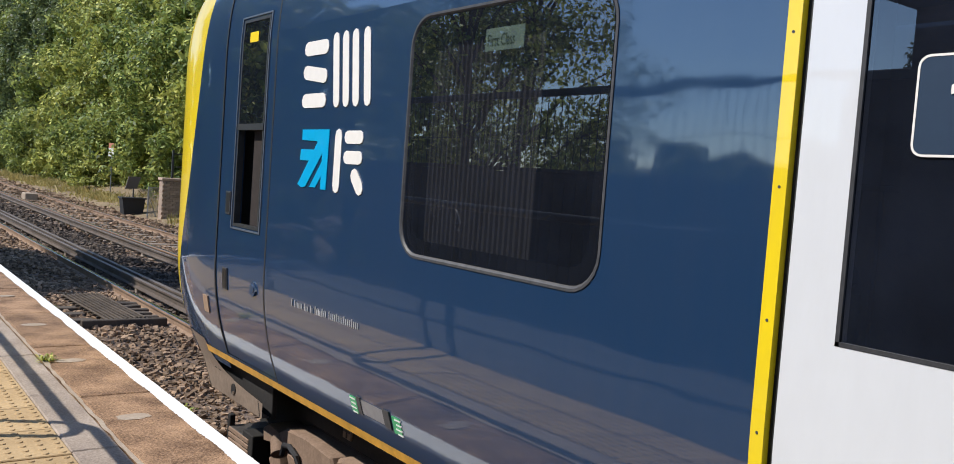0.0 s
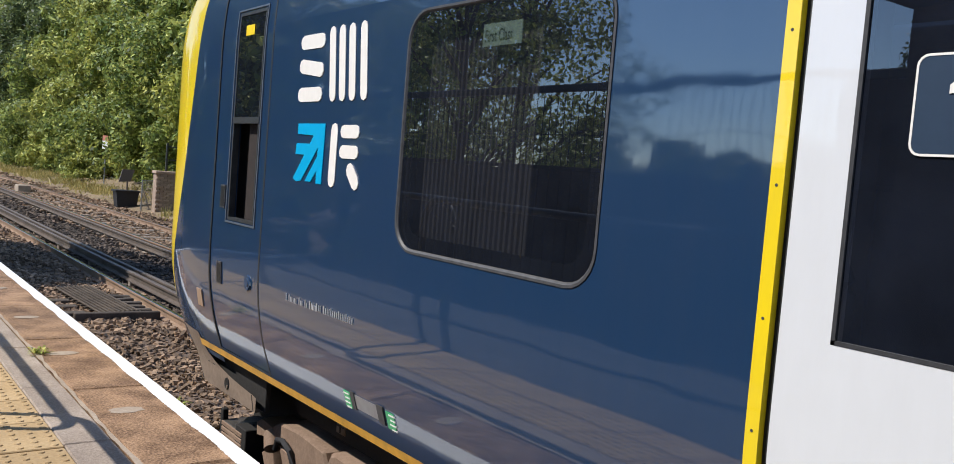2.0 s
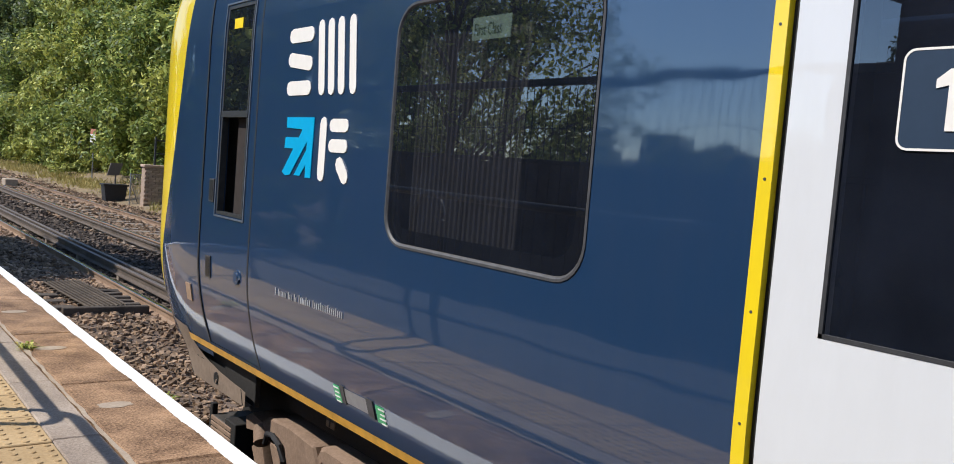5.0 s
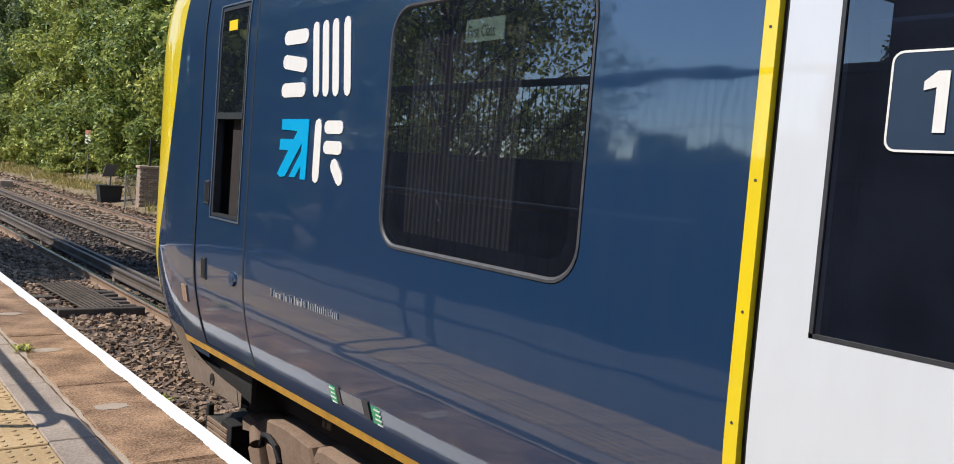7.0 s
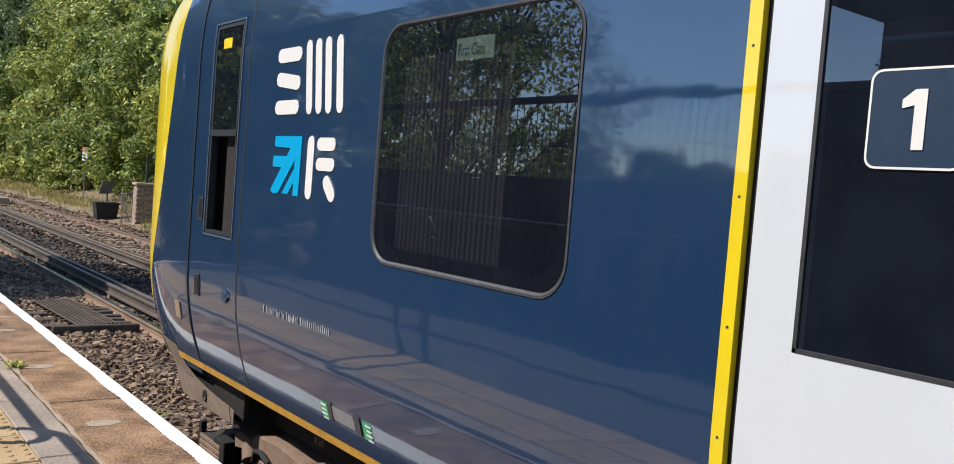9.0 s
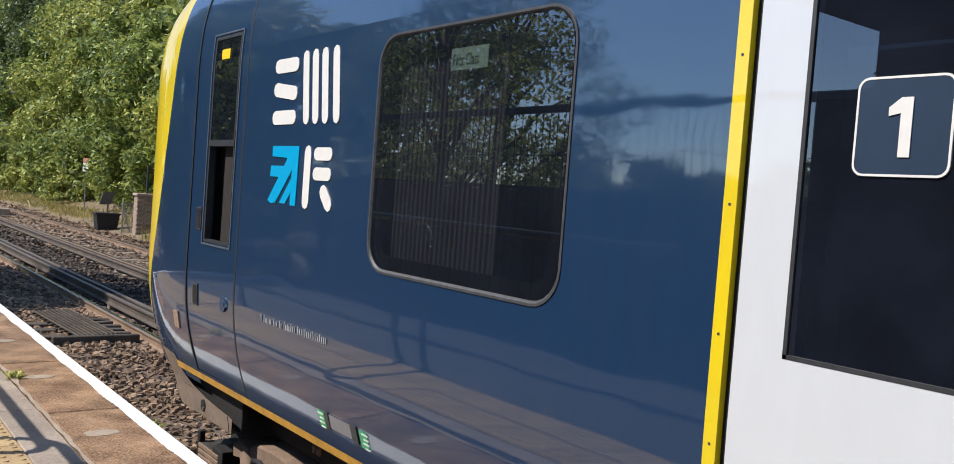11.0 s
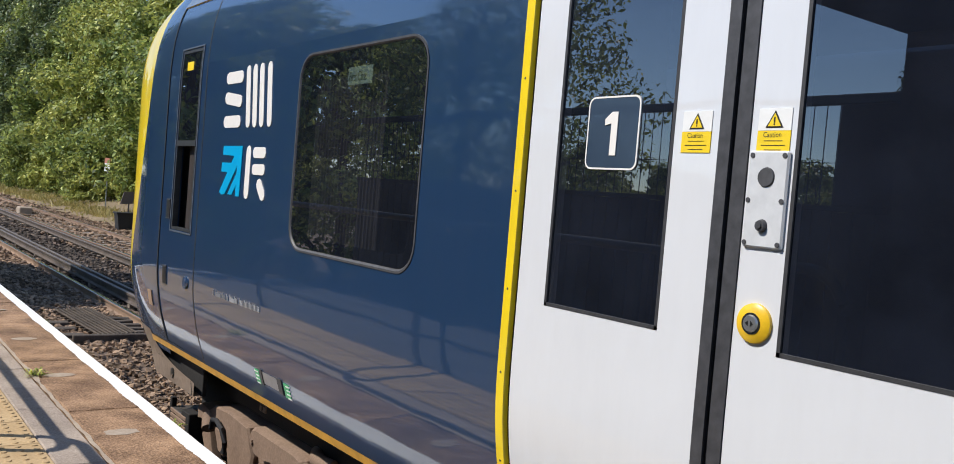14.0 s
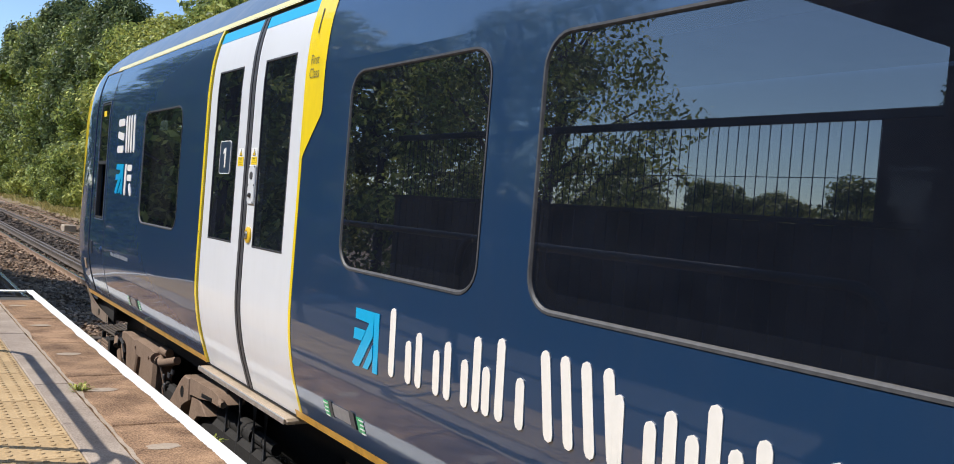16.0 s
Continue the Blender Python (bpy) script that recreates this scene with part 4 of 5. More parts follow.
swell(m, [(1.82, -0.10), (1.66, -0.10), (1.50, -0.175), (1.68, -0.215), (1.80, -0.30), (1.90, -0.36)], 1.82, 0.10, 0.008)
part("bracket_web", m, DUST, spring, smooth=-35)
m = Mesh()
swell(m, [(1.56, -0.035), (1.36, -0.025), (1.36, -0.045), (1.56, -0.058)], 1.800, 0.02, 0.002)
part("bracket_slot", m, INK, spring)
m = Mesh()
m.disc((1.803, 1.985, -0.112), (-1, 0, 0), 0.040, 0.004, 20)
part("bracket_hole", m, INK, spring)
m = Mesh()
m.tube([(1.815, 1.22, -0.015), (1.80, 1.16, -0.02), (1.80, 1.12, -0.015)], 0.020, 8)
part("arm_pin", m, DUST, spring, smooth=-35)
for y0 in (2.06, 1.92):
    m = Mesh()
    m.tube([(1.85, y0 - 0.10, -0.30), (1.85, y0 - 0.14, -0.52)], 0.05, 12)
    part("spring_coil", m, SOLEBAR, spring, smooth=-35)
m = Mesh()
m.tube([(1.95, 0.9, -0.16), (1.95, 1.5, -0.16)], 0.06, 12)
m.tube([(1.95, 0.6, -0.16), (1.95, 0.95, -0.16)], 0.035, 10)
bogie_part("damper", m, SOLEBAR)
for y in (1.28, 1.05, 0.80, 0.62):
    m = Mesh()
    m.tube([(1.88, y, 0.05), (1.87, y - 0.03, -0.2), (1.88, y + 0.02, -0.5)], 0.014, 6)
    bogie_part("cable", m, SEAL)

for ob in bogie.children_recursive:
    for v in ob.data.vertices:
        v.co = Vector((v.co.x + 0.04, v.co.y * 1.022 + 0.05, v.co.z * 1.022 - 0.028))

WHEEL_R = 0.42


def wheel(y):
    m = Mesh()
    m.disc((-0.065, 0, 0), (1, 0, 0), WHEEL_R, 0.13, 40)
    m.disc((0.05, 0, 0), (1, 0, 0), WHEEL_R + 0.03, 0.03, 40)
    m.disc((-0.075, 0, 0), (-1, 0, 0), 0.10, 0.03, 20, r2=0.08)
    for k in range(6):
        a = k * math.tau / 6
        m.disc((-0.065, 0.22 * math.cos(a), 0.22 * math.sin(a)), (-1, 0, 0), 0.02, 0.012, 8)
    ob = new("wheel", m.data("wheel", DUST, -40))
    ob.parent = train
    ob.matrix_basis = pose(2.28 - MID, y, RAIL_Z + WHEEL_R - RAIL_Z)
    return tagged(ob, "steel wheel")


wheels = [(wheel(y), y) for y in (3.0, 0.4)]

# ---- ground and track ----
GROUND_Z = -0.97
m = Mesh()
m.grid([[(x, y, GROUND_Z) for y in (-900, -60, 0, 60, 200, 900)] for x in (-900, -60, 0, 60, 200, 900)], True)
tagged(part("ground", m, BALLASTBED, smooth=-30), "brown stony railway ground reaching the horizon", "ground", kind="structure")

m = Mesh()
rows = []
for y in steps(14, 190, 4):
    rows.append([(9.0 + 0.5 * noise.noise((y * 0.2, 1, 0)), y, GROUND_Z + 0.02), (10.2, y, GROUND_Z + 0.22 + 0.1 * noise.noise((y * 0.3, 0, 0))), (12, y, GROUND_Z + 0.7), (18, y, GROUND_Z + 1.4), (60, y, GROUND_Z + 2.0)])
m.grid(rows, True)
tagged(part("verge", m, SOIL, smooth=-60), "dry grassy bank beside the track", "bank", kind="structure")


def bend(y):
    """The tracks swing gently aside far off."""
    return 0.00022 * max(0.0, y - 14) ** 2


YS = [-30, -10, 0, 5, 9] + [12 + 3 * i for i in range(30)]


def rail(name, x, head, foot_mat, top_mat, z=RAIL_Z, parent=None, label="", h=0.15):
    sec = [(-0.065, -h), (-0.065, -h + 0.015), (-0.012, -h + 0.035), (-0.012, -0.045), (-head / 2, -0.035), (-head / 2, -0.004), (head / 2, -0.004), (head / 2, -0.035), (0.012, -0.045), (0.012, -h + 0.035), (0.065, -h + 0.015), (0.065, -h)]
    m = Mesh()
    m.grid([[(x + bend(y) + a, y, z + b) for a, b in sec] for y in YS], True)
    ob = part(name, m, foot_mat, parent, label)
    m = Mesh()
    m.grid([[(x + bend(y) + a, y, z + b) for a, b in ((-head / 2 + 0.004, -0.004), (-head / 2 + 0.010, 0.0), (head / 2 - 0.010, 0.0), (head / 2 - 0.004, -0.004))] for y in YS], True)
    part("rail_head", m, top_mat, ob)
    return ob


sleeper_mesh = None


def track(x_near, x_far, cond, label, sunk):
    global sleeper_mesh
    t = empty("railway_track", pose((x_near + x_far) / 2, 0, GROUND_Z), label, "track", "tracks", "structure")
    for x in (x_near, x_far):
        rail("rail", x, 0.07, RUST, RAILTOP, parent=t, label="rust-sided steel rail with a polished head")
    rail("conductor_rail", cond, 0.075, DARKRAIL, CONDTOP, z=RAIL_Z + 0.075, parent=t, label="dark electric conductor rail")
    if sleeper_mesh is None:
        s = Mesh()
        s.box(-1.28, 1.28, -0.125, 0.125, -0.16, 0.0, 0.012)
        sleeper_mesh = s.data("sleeper", SLEEPER)
        s = Mesh()
        for d in (-0.11, 0.11):
            s.box(d - 0.05, d + 0.05, -0.06, 0.06, -0.01, 0.035, 0.008)
            s.tube([(d, -0.045, 0.03), (d * 0.75, 0, 0.06), (d, 0.045, 0.03)], 0.012, 5)
        track.chair = s.data("chair", DUST)
        s = Mesh()
        s.box(-0.06, 0.06, -0.06, 0.06, -0.02, 0.085, 0.01)
        track.pot = s.data("insulator", SLEEPER)
    mid = (x_near + x_far) / 2
    y, k = 4.0, 0
    while y < 92:
        dx = bend(y)
        ob = new("sleeper", sleeper_mesh)
        ob.parent, ob.matrix_parent_inverse = t, t.matrix_basis.inverted()
        ob.matrix_basis = pose(mid + dx, y, RAIL_Z - sunk)
        if y < 45:
            for x in (x_near, x_far):
                ob = new("rail_chair", track.chair)
                ob.parent, ob.matrix_parent_inverse = t, t.matrix_basis.inverted()
                ob.matrix_basis = pose(x + dx, y, RAIL_Z - 0.15)
        if k % 4 == 0:
            ob = new("insulator", track.pot)
            ob.parent, ob.matrix_parent_inverse = t, t.matrix_basis.inverted()
            ob.matrix_basis = pose(cond + dx, y, RAIL_Z - 0.15)
        y += 0.68
        k += 1
    return t


track(2.25, 3.755, 4.14, "near railway track with rusty rails on dark ballast", 0.185)
track(6.15, 7.70, 5.72, "far railway track with rusty rails on brown ballast", 0.125)

# second dark rail beside the near conductor
tagged(rail("spare_rail", 4.42, 0.075, DARKRAIL, CONDTOP, z=RAIL_Z + 0.02), "old dark rail lying beside the track", "rail")


def stones():
    """Loose ballast between and beside the rails."""
    rng = np.random.default_rng(5)
    cube = np.array([(-1, -1, -1), (1, -1, -1), (1, 1, -1), (-1, 1, -1), (-1, -1, 1), (1, -1, 1), (1, 1, 1), (-1, 1, 1)], float) * 0.5
    quads = np.array([(0, 3, 2, 1), (4, 5, 6, 7), (0, 1, 5, 4), (1, 2, 6, 5), (2, 3, 7, 6), (3, 0, 4, 7)])
    fields = [(1.75, 5.6, 4.6, 9.5, 9000, 0.055), (1.75, 5.8, 9.5, 16, 9000, 0.062), (2.2, 9.3, 16, 26, 12000, 0.075), (2.2, 9.6, 26, 45, 10000, 0.10), (2.4, 10, 45, 80, 6000, 0.16)]
    vs = []
    for x0, x1, y0, y1, n, size in fields:
        x, y = rng.uniform(x0, x1, n), rng.uniform(y0, y1, n)
        size_each = size * rng.uniform(0.55, 1.25, n)
        near = np.zeros(n, bool)
        for rx in (2.25, 3.755, 4.14, 4.42, 5.72, 6.15, 7.70):
            near |= np.abs(x - rx - 0.00022 * np.maximum(0, y - 14) ** 2) < 0.075
        z = GROUND_Z + rng.uniform(-0.01, 0.035, n) + 0.02 * np.sin(x * 5 + y * 2)
        z = np.where(near, z - 0.03, z)
        scale = np.stack([size_each, size_each * rng.uniform(0.6, 1, n), size_each * rng.uniform(0.4, 0.75, n)], 1)
        p = cube[None] * scale[:, None] * rng.uniform(0.6, 1.2, (n, 8, 3))
        a, b = rng.uniform(0, 6.28, n), rng.uniform(-0.6, 0.6, n)
        ca, sa, cb, sb = np.cos(a), np.sin(a), np.cos(b), np.sin(b)
        q = np.stack([p[..., 0] * cb[:, None] + p[..., 2] * sb[:, None], p[..., 1], -p[..., 0] * sb[:, None] + p[..., 2] * cb[:, None]], -1)
        q = np.stack([q[..., 0] * ca[:, None] - q[..., 1] * sa[:, None], q[..., 0] * sa[:, None] + q[..., 1] * ca[:, None], q[..., 2]], -1)
        q += np.stack([x, y, z], 1)[:, None]
        vs.append(q.reshape(-1, 3))
    v = np.concatenate(vs)
    mid = v.reshape(-1, 8, 3).mean(1)
    x = mid[:, 0] - 0.00022 * np.maximum(0, mid[:, 1] - 14) ** 2
    ragged = 0.10 * np.sin(mid[:, 1] * 3.1) + rng.normal(size=len(x)) * 0.10
    sooty = (x + ragged > 3.95) & (x + ragged < 5.60)
    for some, mat, label in ((~sooty, STONES, "loose angular brown ballast stones between the rails"), (sooty, SOOTSTONES, "oil-darkened ballast stones beside the conductor rail")):
        pick = np.nonzero(some)[0]
        me = bpy.data.meshes.new("ballast")
        quads_in = quads[None] + (8 * np.arange(len(pick)))[:, None, None]
        me.from_pydata(v.reshape(-1, 8, 3)[pick].reshape(-1, 3).tolist(), [], quads_in.reshape(-1, 4).tolist())
        me.materials.append(mat)
        tagged(new("ballast", me), label, "ballast", kind="stuff")


stones()

# timber walkway lying in the track
rng = random.Random(4)
crossing = empty("timber_walkway", pose(3.1, 12.9, GROUND_Z), "dark weathered lattice panel and planks lying between the rails", "walkway")
lie = pose(3.11, 12.98, -0.855, 0.6, -3, 3.5)
for k in range(9):
    m = Mesh()
    m.box(-0.235 + k * 0.057, -0.209 + k * 0.057, -1.06, 1.06, 0.0, 0.022, 0.004, turn=lie)
    part("slat", m, TIMBER, crossing)
for k in range(12):
    m = Mesh()
    m.box(-0.26, 0.29, -1.04 + k * 0.186, -1.005 + k * 0.186, -0.03, -0.002, 0.004, turn=lie)
    part("batten", m, TIMBER, crossing)
m = Mesh()
m.box(2.62, 3.68, 11.86, 11.95, GROUND_Z, -0.850, 0.01)
part("edge_beam", m, TIMBER, crossing)
for k in range(5):
    m = Mesh()
    tilt = pose(3.50 + rng.uniform(-0.03, 0.03), 12.20 + k * 0.29, -0.885, rng.uniform(-3, 3), rng.uniform(-3, 3), rng.uniform(-10, 10))
    m.box(-0.17, 0.17, -0.07, 0.07, -0.03, 0.02, 0.01, turn=tilt)
    part("plank", m, TIMBER, crossing)
for k in range(3):
    m = Mesh()
    m.box(2.44, 2.84, 12.15 + k * 0.50, 12.33 + k * 0.50, GROUND_Z, -0.895, 0.01)
    part("bearer", m, TIMBER, crossing)
m = Mesh()
m.box(6.7, 7.2, 41.5, 42.3, GROUND_Z, -0.66, 0.03)
tagged(part("track_marker", m, PATCH), "pale concrete block between the rails", "block")

# ---- platform ----
EDGE, END = 1.515, 11.05
platform = empty("platform", pose(0, 0, GROUND_Z), "railway platform with stone coping and buff tactile slabs", "platform", kind="structure")
m = Mesh()
m.box(-4.2, EDGE - 0.07, -30, END - 0.02, GROUND_Z, -0.062)
m.box(-4.2, 0.055, -30, END - 0.02, -0.062, -0.004)
part("platform_base", m, ASPHALT, platform, "dark asphalt platform")
m = Mesh()
m.prism([(-4.2, END - 0.02, GROUND_Z), (-4.2, END - 0.02, -0.07), (-4.2, END + 7.5, GROUND_Z)], (EDGE + 4.1, 0, 0))
part("end_ramp", m, CONCRETE, platform)
rng = random.Random(4)


def slab_piece(name, x0, x1, y0, y1, z0, z1, mat, c, wob=0.0):
    m = Mesh()
    m.box(x0, x1, y0, y1, z0, z1, c)
    if wob:
        m.v = [(x, y + rng.uniform(-wob, wob), z) for x, y, z in m.v]
    return part(name, m, mat, platform)


JOINTS = [-4.4 + 1.325 * k for k in range(12)]
for a, b in zip(JOINTS, JOINTS[1:]):
    b = min(b, END - 0.01)
    if b > a:
        slab_piece("coping_stone", 1.078, EDGE, a + 0.004, b - 0.004, -0.16, rng.uniform(-0.003, 0.002), COPING, 0.012)
slab_piece("coping_stone", 1.078, EDGE, -30, -4.405, -0.16, 0, COPING, 0.012)
for a in range(-6, 11):
    slab_piece("concrete_strip", 0.862, 1.058, a + 0.002, min(a + 0.998, END - 0.02), -0.06, -0.002 - 0.002 * (a % 2), CONCRETE, 0.006)
# ragged mortar along the joint of strip and coping
m = Mesh()
left = [(1.058 + 0.009 * noise.noise((y * 7.1, 0, 1)) - 0.010 * max(0, noise.noise((y * 1.9, 5, 1))), y, 0.0015) for y in steps(-3, END - 0.05, 0.05)]
right = [(1.076 + 0.010 * noise.noise((y * 6.7, 3, 1)) + 0.03 * max(0, noise.noise((y * 1.8, 9, 1))), y, 0.0025) for y in steps(-3, END - 0.05, 0.05)]
m.grid([left, right], True)
part("mortar_joint", m, PATCH, platform, "ragged pale mortar joint")
for x, y, r in ((1.23, 4.42, 0.085), (1.21, 5.75, 0.085), (1.22, 7.0, 0.085), (1.23, 8.4, 0.08), (1.2, 9.7, 0.08), (1.22, 3.1, 0.085)):
    m = Mesh()
    m.poly([(x + r * 1.0 * math.cos(k * math.tau / 14) * (1 + 0.25 * noise.noise((k, y, 0))), y + r * 0.62 * math.sin(k * math.tau / 14) * (1 + 0.25 * noise.noise((k, y, 4))), 0.0035) for k in range(14)])
    part("mortar_patch", m, PATCH, platform)
# white edge line with a worn inner rim
m = Mesh()
ys = steps(-6, END - 0.01, 0.02)
inner = [(1.425 + 0.014 * noise.noise((y * 3, 0, 0)) + 0.006 * noise.noise((y * 33, 2, 0)), y, 0.0045) for y in ys]
m.grid([inner, [(EDGE - 0.008, y, 0.005) for y in ys], [(EDGE + 0.0035, y, -0.006) for y in ys], [(EDGE + 0.0035, y, -0.018 + 0.008 * noise.noise((y * 5, 7, 0))) for y in ys]], True)
part("edge_line", m, EDGEWHITE, platform, "thick white painted edge line")
m = Mesh()
m.box(-2.0, 1.42, END - 0.14, END - 0.02, -0.01, 0.0046, 0.001)
part("end_line", m, EDGEWHITE, platform, "white painted line at the platform end")

# buff tactile slabs with their domes
SLAB = 0.4
t = Mesh()
t.box(-0.198, 0.198, -0.198, 0.198, -0.06, 0.0, 0.004)
for i in range(6):
    for j in range(6):
        cx, cy = -0.1667 + i * 0.0667, -0.1667 + j * 0.0667
        n0 = len(t.v)
        for r, z in ((0.0165, 0.0), (0.0125, 0.0045)):
            t.v.extend([(cx + r * math.cos(k * math.tau / 8), cy + r * math.sin(k * math.tau / 8), z) for k in range(8)])
        for k in range(8):
            t.f.append([n0 + k, n0 + (k + 1) % 8, n0 + 8 + (k + 1) % 8, n0 + 8 + k])
            t.m.append(0)
        t.f.append([n0 + 8 + k for k in range(8)])
        t.m.append(0)
slab_data = t.data("tactile_slab", TACTILE)
for i in range(2):
    for j in range(-28, 24):
        y = 1.75 + j * 0.402
        if y > END - 0.3:
            continue
        ob = new("tactile_slab", slab_data)
        ob.parent, ob.matrix_parent_inverse = platform, platform.matrix_basis.inverted()
        ob.matrix_basis = pose(0.66 - i * 0.402, y, rng.uniform(-0.004, 0.0), rng.uniform(-0.4, 0.4), rng.uniform(-0.4, 0.4))
m = Mesh()
m.box(EDGE - 0.075, EDGE - 0.066, -30, END, GROUND_Z, -0.16)
part("platform_face", m, BRICK, platform)


def weed(x, y, z, s, seed, label):
    r = random.Random(seed)
    m = Mesh()
    for k in range(46):
        a = r.uniform(0, math.tau)
        l, h = s * r.uniform(0.4, 1.1), s * r.uniform(0.05, 0.5)
        d, n = Vector((math.cos(a), math.sin(a), 0)), Vector((-math.sin(a), math.cos(a), 0)) * s * 0.07
        b = Vector((x, y, z)) + Vector((r.uniform(-1, 1), r.uniform(-1, 1), 0)) * s * 0.35
        mid, tip = b + d * l * 0.6 + Vector((0, 0, h)), b + d * l + Vector((0, 0, h * 0.6))
        m.poly([tuple(p) for p in (b, mid - n, tip, mid + n)])
    return tagged(part("weed", m, LEAF_B), label, "weed")


weed(1.085, 5.78, 0.0, 0.085, 1, "small green weed in the paving joint")
weed(1.535, 4.60, -0.05, 0.075, 2, "tiny green weed at the platform edge")
weed(1.53, 8.0, -0.05, 0.05, 3, "tiny green weed at the platform edge")

# ---- beside and behind the platform ----


def railing(y0, y1, x, h=1.1, r=0.024, bend_r=0.16):
    m = Mesh()
    pts = [(x, y0, 0.0), (x, y0, h - bend_r)]
    for k in range(1, 7):
        a = radians(15 * k)
        pts.append((x, y0 + bend_r - bend_r * math.cos(a), h - bend_r + bend_r * math.sin(a)))
    pts += [(x, y1 - bend_r, h)]
    for k in range(1, 7):
        a = radians(15 * k)
        pts.append((x, y1 - bend_r + bend_r * math.sin(a), h - bend_r + bend_r * math.cos(a)))
    pts += [(x, y1, 0.0)]
    m.tube(pts, r, 10)
    ob = tagged(part("hoop_railing", m, DARKSTEEL, smooth=-50), "dark tubular hoop railing with rounded corners", "railing", "hoop railings on the platform")
    for y in (y0, y1):
        m = Mesh()
        m.disc((x, y, 0), (0, 0, 1), 0.06, 0.012, 16)
        part("base_flange", m, DARKSTEEL, ob)
    return ob


railing(4.64, 7.6, -0.01)
railing(1.9, 4.86, 0.06)

fence = empty("boundary_fence", pose(-3.2, 0, 0), "dark board fence topped by thin wire railings", "fence")
m = Mesh()
for k in range(110):
    y = -8 + k * 0.18
    m.box(-3.24, -3.21, y, y + 0.165, 0.0, 1.40 + 0.01 * rng.uniform(-1, 1), 0.0)
part("boards", m, FENCEWOOD, fence, "dark vertical fence boards")
tagged(fence.children[0], kind="stuff")
m = Mesh()
m.box(-3.26, -3.19, -8, 11.8, 1.40, 1.445, 0.005)
part("board_cap", m, FENCEWOOD, fence)
m = Mesh()
for k in range(170):
    y = -8 + k * 0.116
    m.box(-3.225, -3.219, y, y + 0.006, 1.445, 2.27)
part("wires", m, DARKSTEEL, fence, "thin upright wires")
tagged(fence.children[2], kind="stuff")
m = Mesh()
m.box(-3.25, -3.19, -8, 11.8, 2.24, 2.32, 0.01)
m.box(-3.226, -3.218, -8, 11.8, 1.78, 1.786)
for k in range(8):
    m.box(-3.25, -3.19, -8 + k * 2.8, -7.93 + k * 2.8, 0, 1.4, 0.005)
part("fence_frame", m, DARKSTEEL, fence)

# added panel that darkens what the windows mirror beside the shelter
m = Mesh()
m.box(-3.23, -3.20, 1.6, 4.05, 1.446, 2.236, 0.004)
part("solid_panel", m, FENCEWOOD, fence, "solid dark panel added to the fence to darken reflections")

shelter = empty("platform_shelter", pose(-1.8, -1.5, 0), "dark flat-roofed platform waiting shelter", "shelter")
m = Mesh()
m.box(-2.55, -0.95, -7.0, 3.2, 2.58, 2.74, 0.02)
part("shelter_roof", m, DARKSTEEL, shelter)
m = Mesh()
m.box(-2.5, -2.44, -7.0, 3.15, 0.0, 2.58)
part("back_wall", m, FENCEWOOD, shelter)
for y in (-2.0, -6.8):
    m = Mesh()
    m.box(-1.15, -1.07, y - 0.04, y + 0.04, 0.0, 2.58, 0.008)
    part("post", m, DARKSTEEL, shelter)

# far side of the line
m = Mesh()
m.box(9.38, 11.2, 31.53, 31.9, GROUND_Z, GROUND_Z + 1.42)
wall = tagged(part("brick_wall", m, BRICK), "weathered brown brick wall beside the bank", "wall")
brick_data = Mesh().box(-0.112, 0.112, -0.05, 0.02, -0.034, 0.034, 0.005).data("brick", BRICK)
for j in range(18):
    for i in range(8):
        ob = new("brick", brick_data)
        ob.parent = wall
        ob.matrix_basis = pose(9.50 + i * 0.235 + (0.115 if j % 2 else 0), 31.515 + rng.uniform(-0.006, 0.006), GROUND_Z + 0.04 + j * 0.078)
m = Mesh()
m.box(9.33, 11.25, 31.45, 31.95, GROUND_Z + 1.42, GROUND_Z + 1.52, 0.02)
part("wall_coping", m, BRICK, wall)
m = Mesh()
m.box(9.72, 9.79, 31.7, 31.77, GROUND_Z + 1.5, GROUND_Z + 2.5, 0.01)
m.box(9.72, 10.9, 31.72, 31.75, GROUND_Z + 2.35, GROUND_Z + 2.40, 0.005)
m.box(9.72, 10.9, 31.72, 31.75, GROUND_Z + 1.9, GROUND_Z + 1.94, 0.005)
tagged(part("steel_handrail", m, DARKSTEEL), "dark steel handrail standing on the brick wall", "handrail")

panel_thing = empty("mesh_panel", pose(9.52, 32.6, GROUND_Z), "grey wire mesh fence panel on leaning posts", "fence panel")
m = Mesh()
for x in (9.22, 9.84):
    m.tube([(x, 32.6, GROUND_Z), (x, 32.6, GROUND_Z + 1.15)], 0.025, 6)
m.tube([(9.22, 32.6, GROUND_Z + 1.12), (9.84, 32.6, GROUND_Z + 1.12)], 0.02, 6)
m.tube([(9.22, 32.6, GROUND_Z + 0.9), (9.52, 32.5, GROUND_Z)], 0.02, 6)
part("panel_frame", m, STEEL, panel_thing)
m = Mesh()
for k in range(16):
    m.box(9.24 + k * 0.04, 9.25 + k * 0.04, 32.598, 32.602, GROUND_Z + 0.05, GROUND_Z + 1.1)
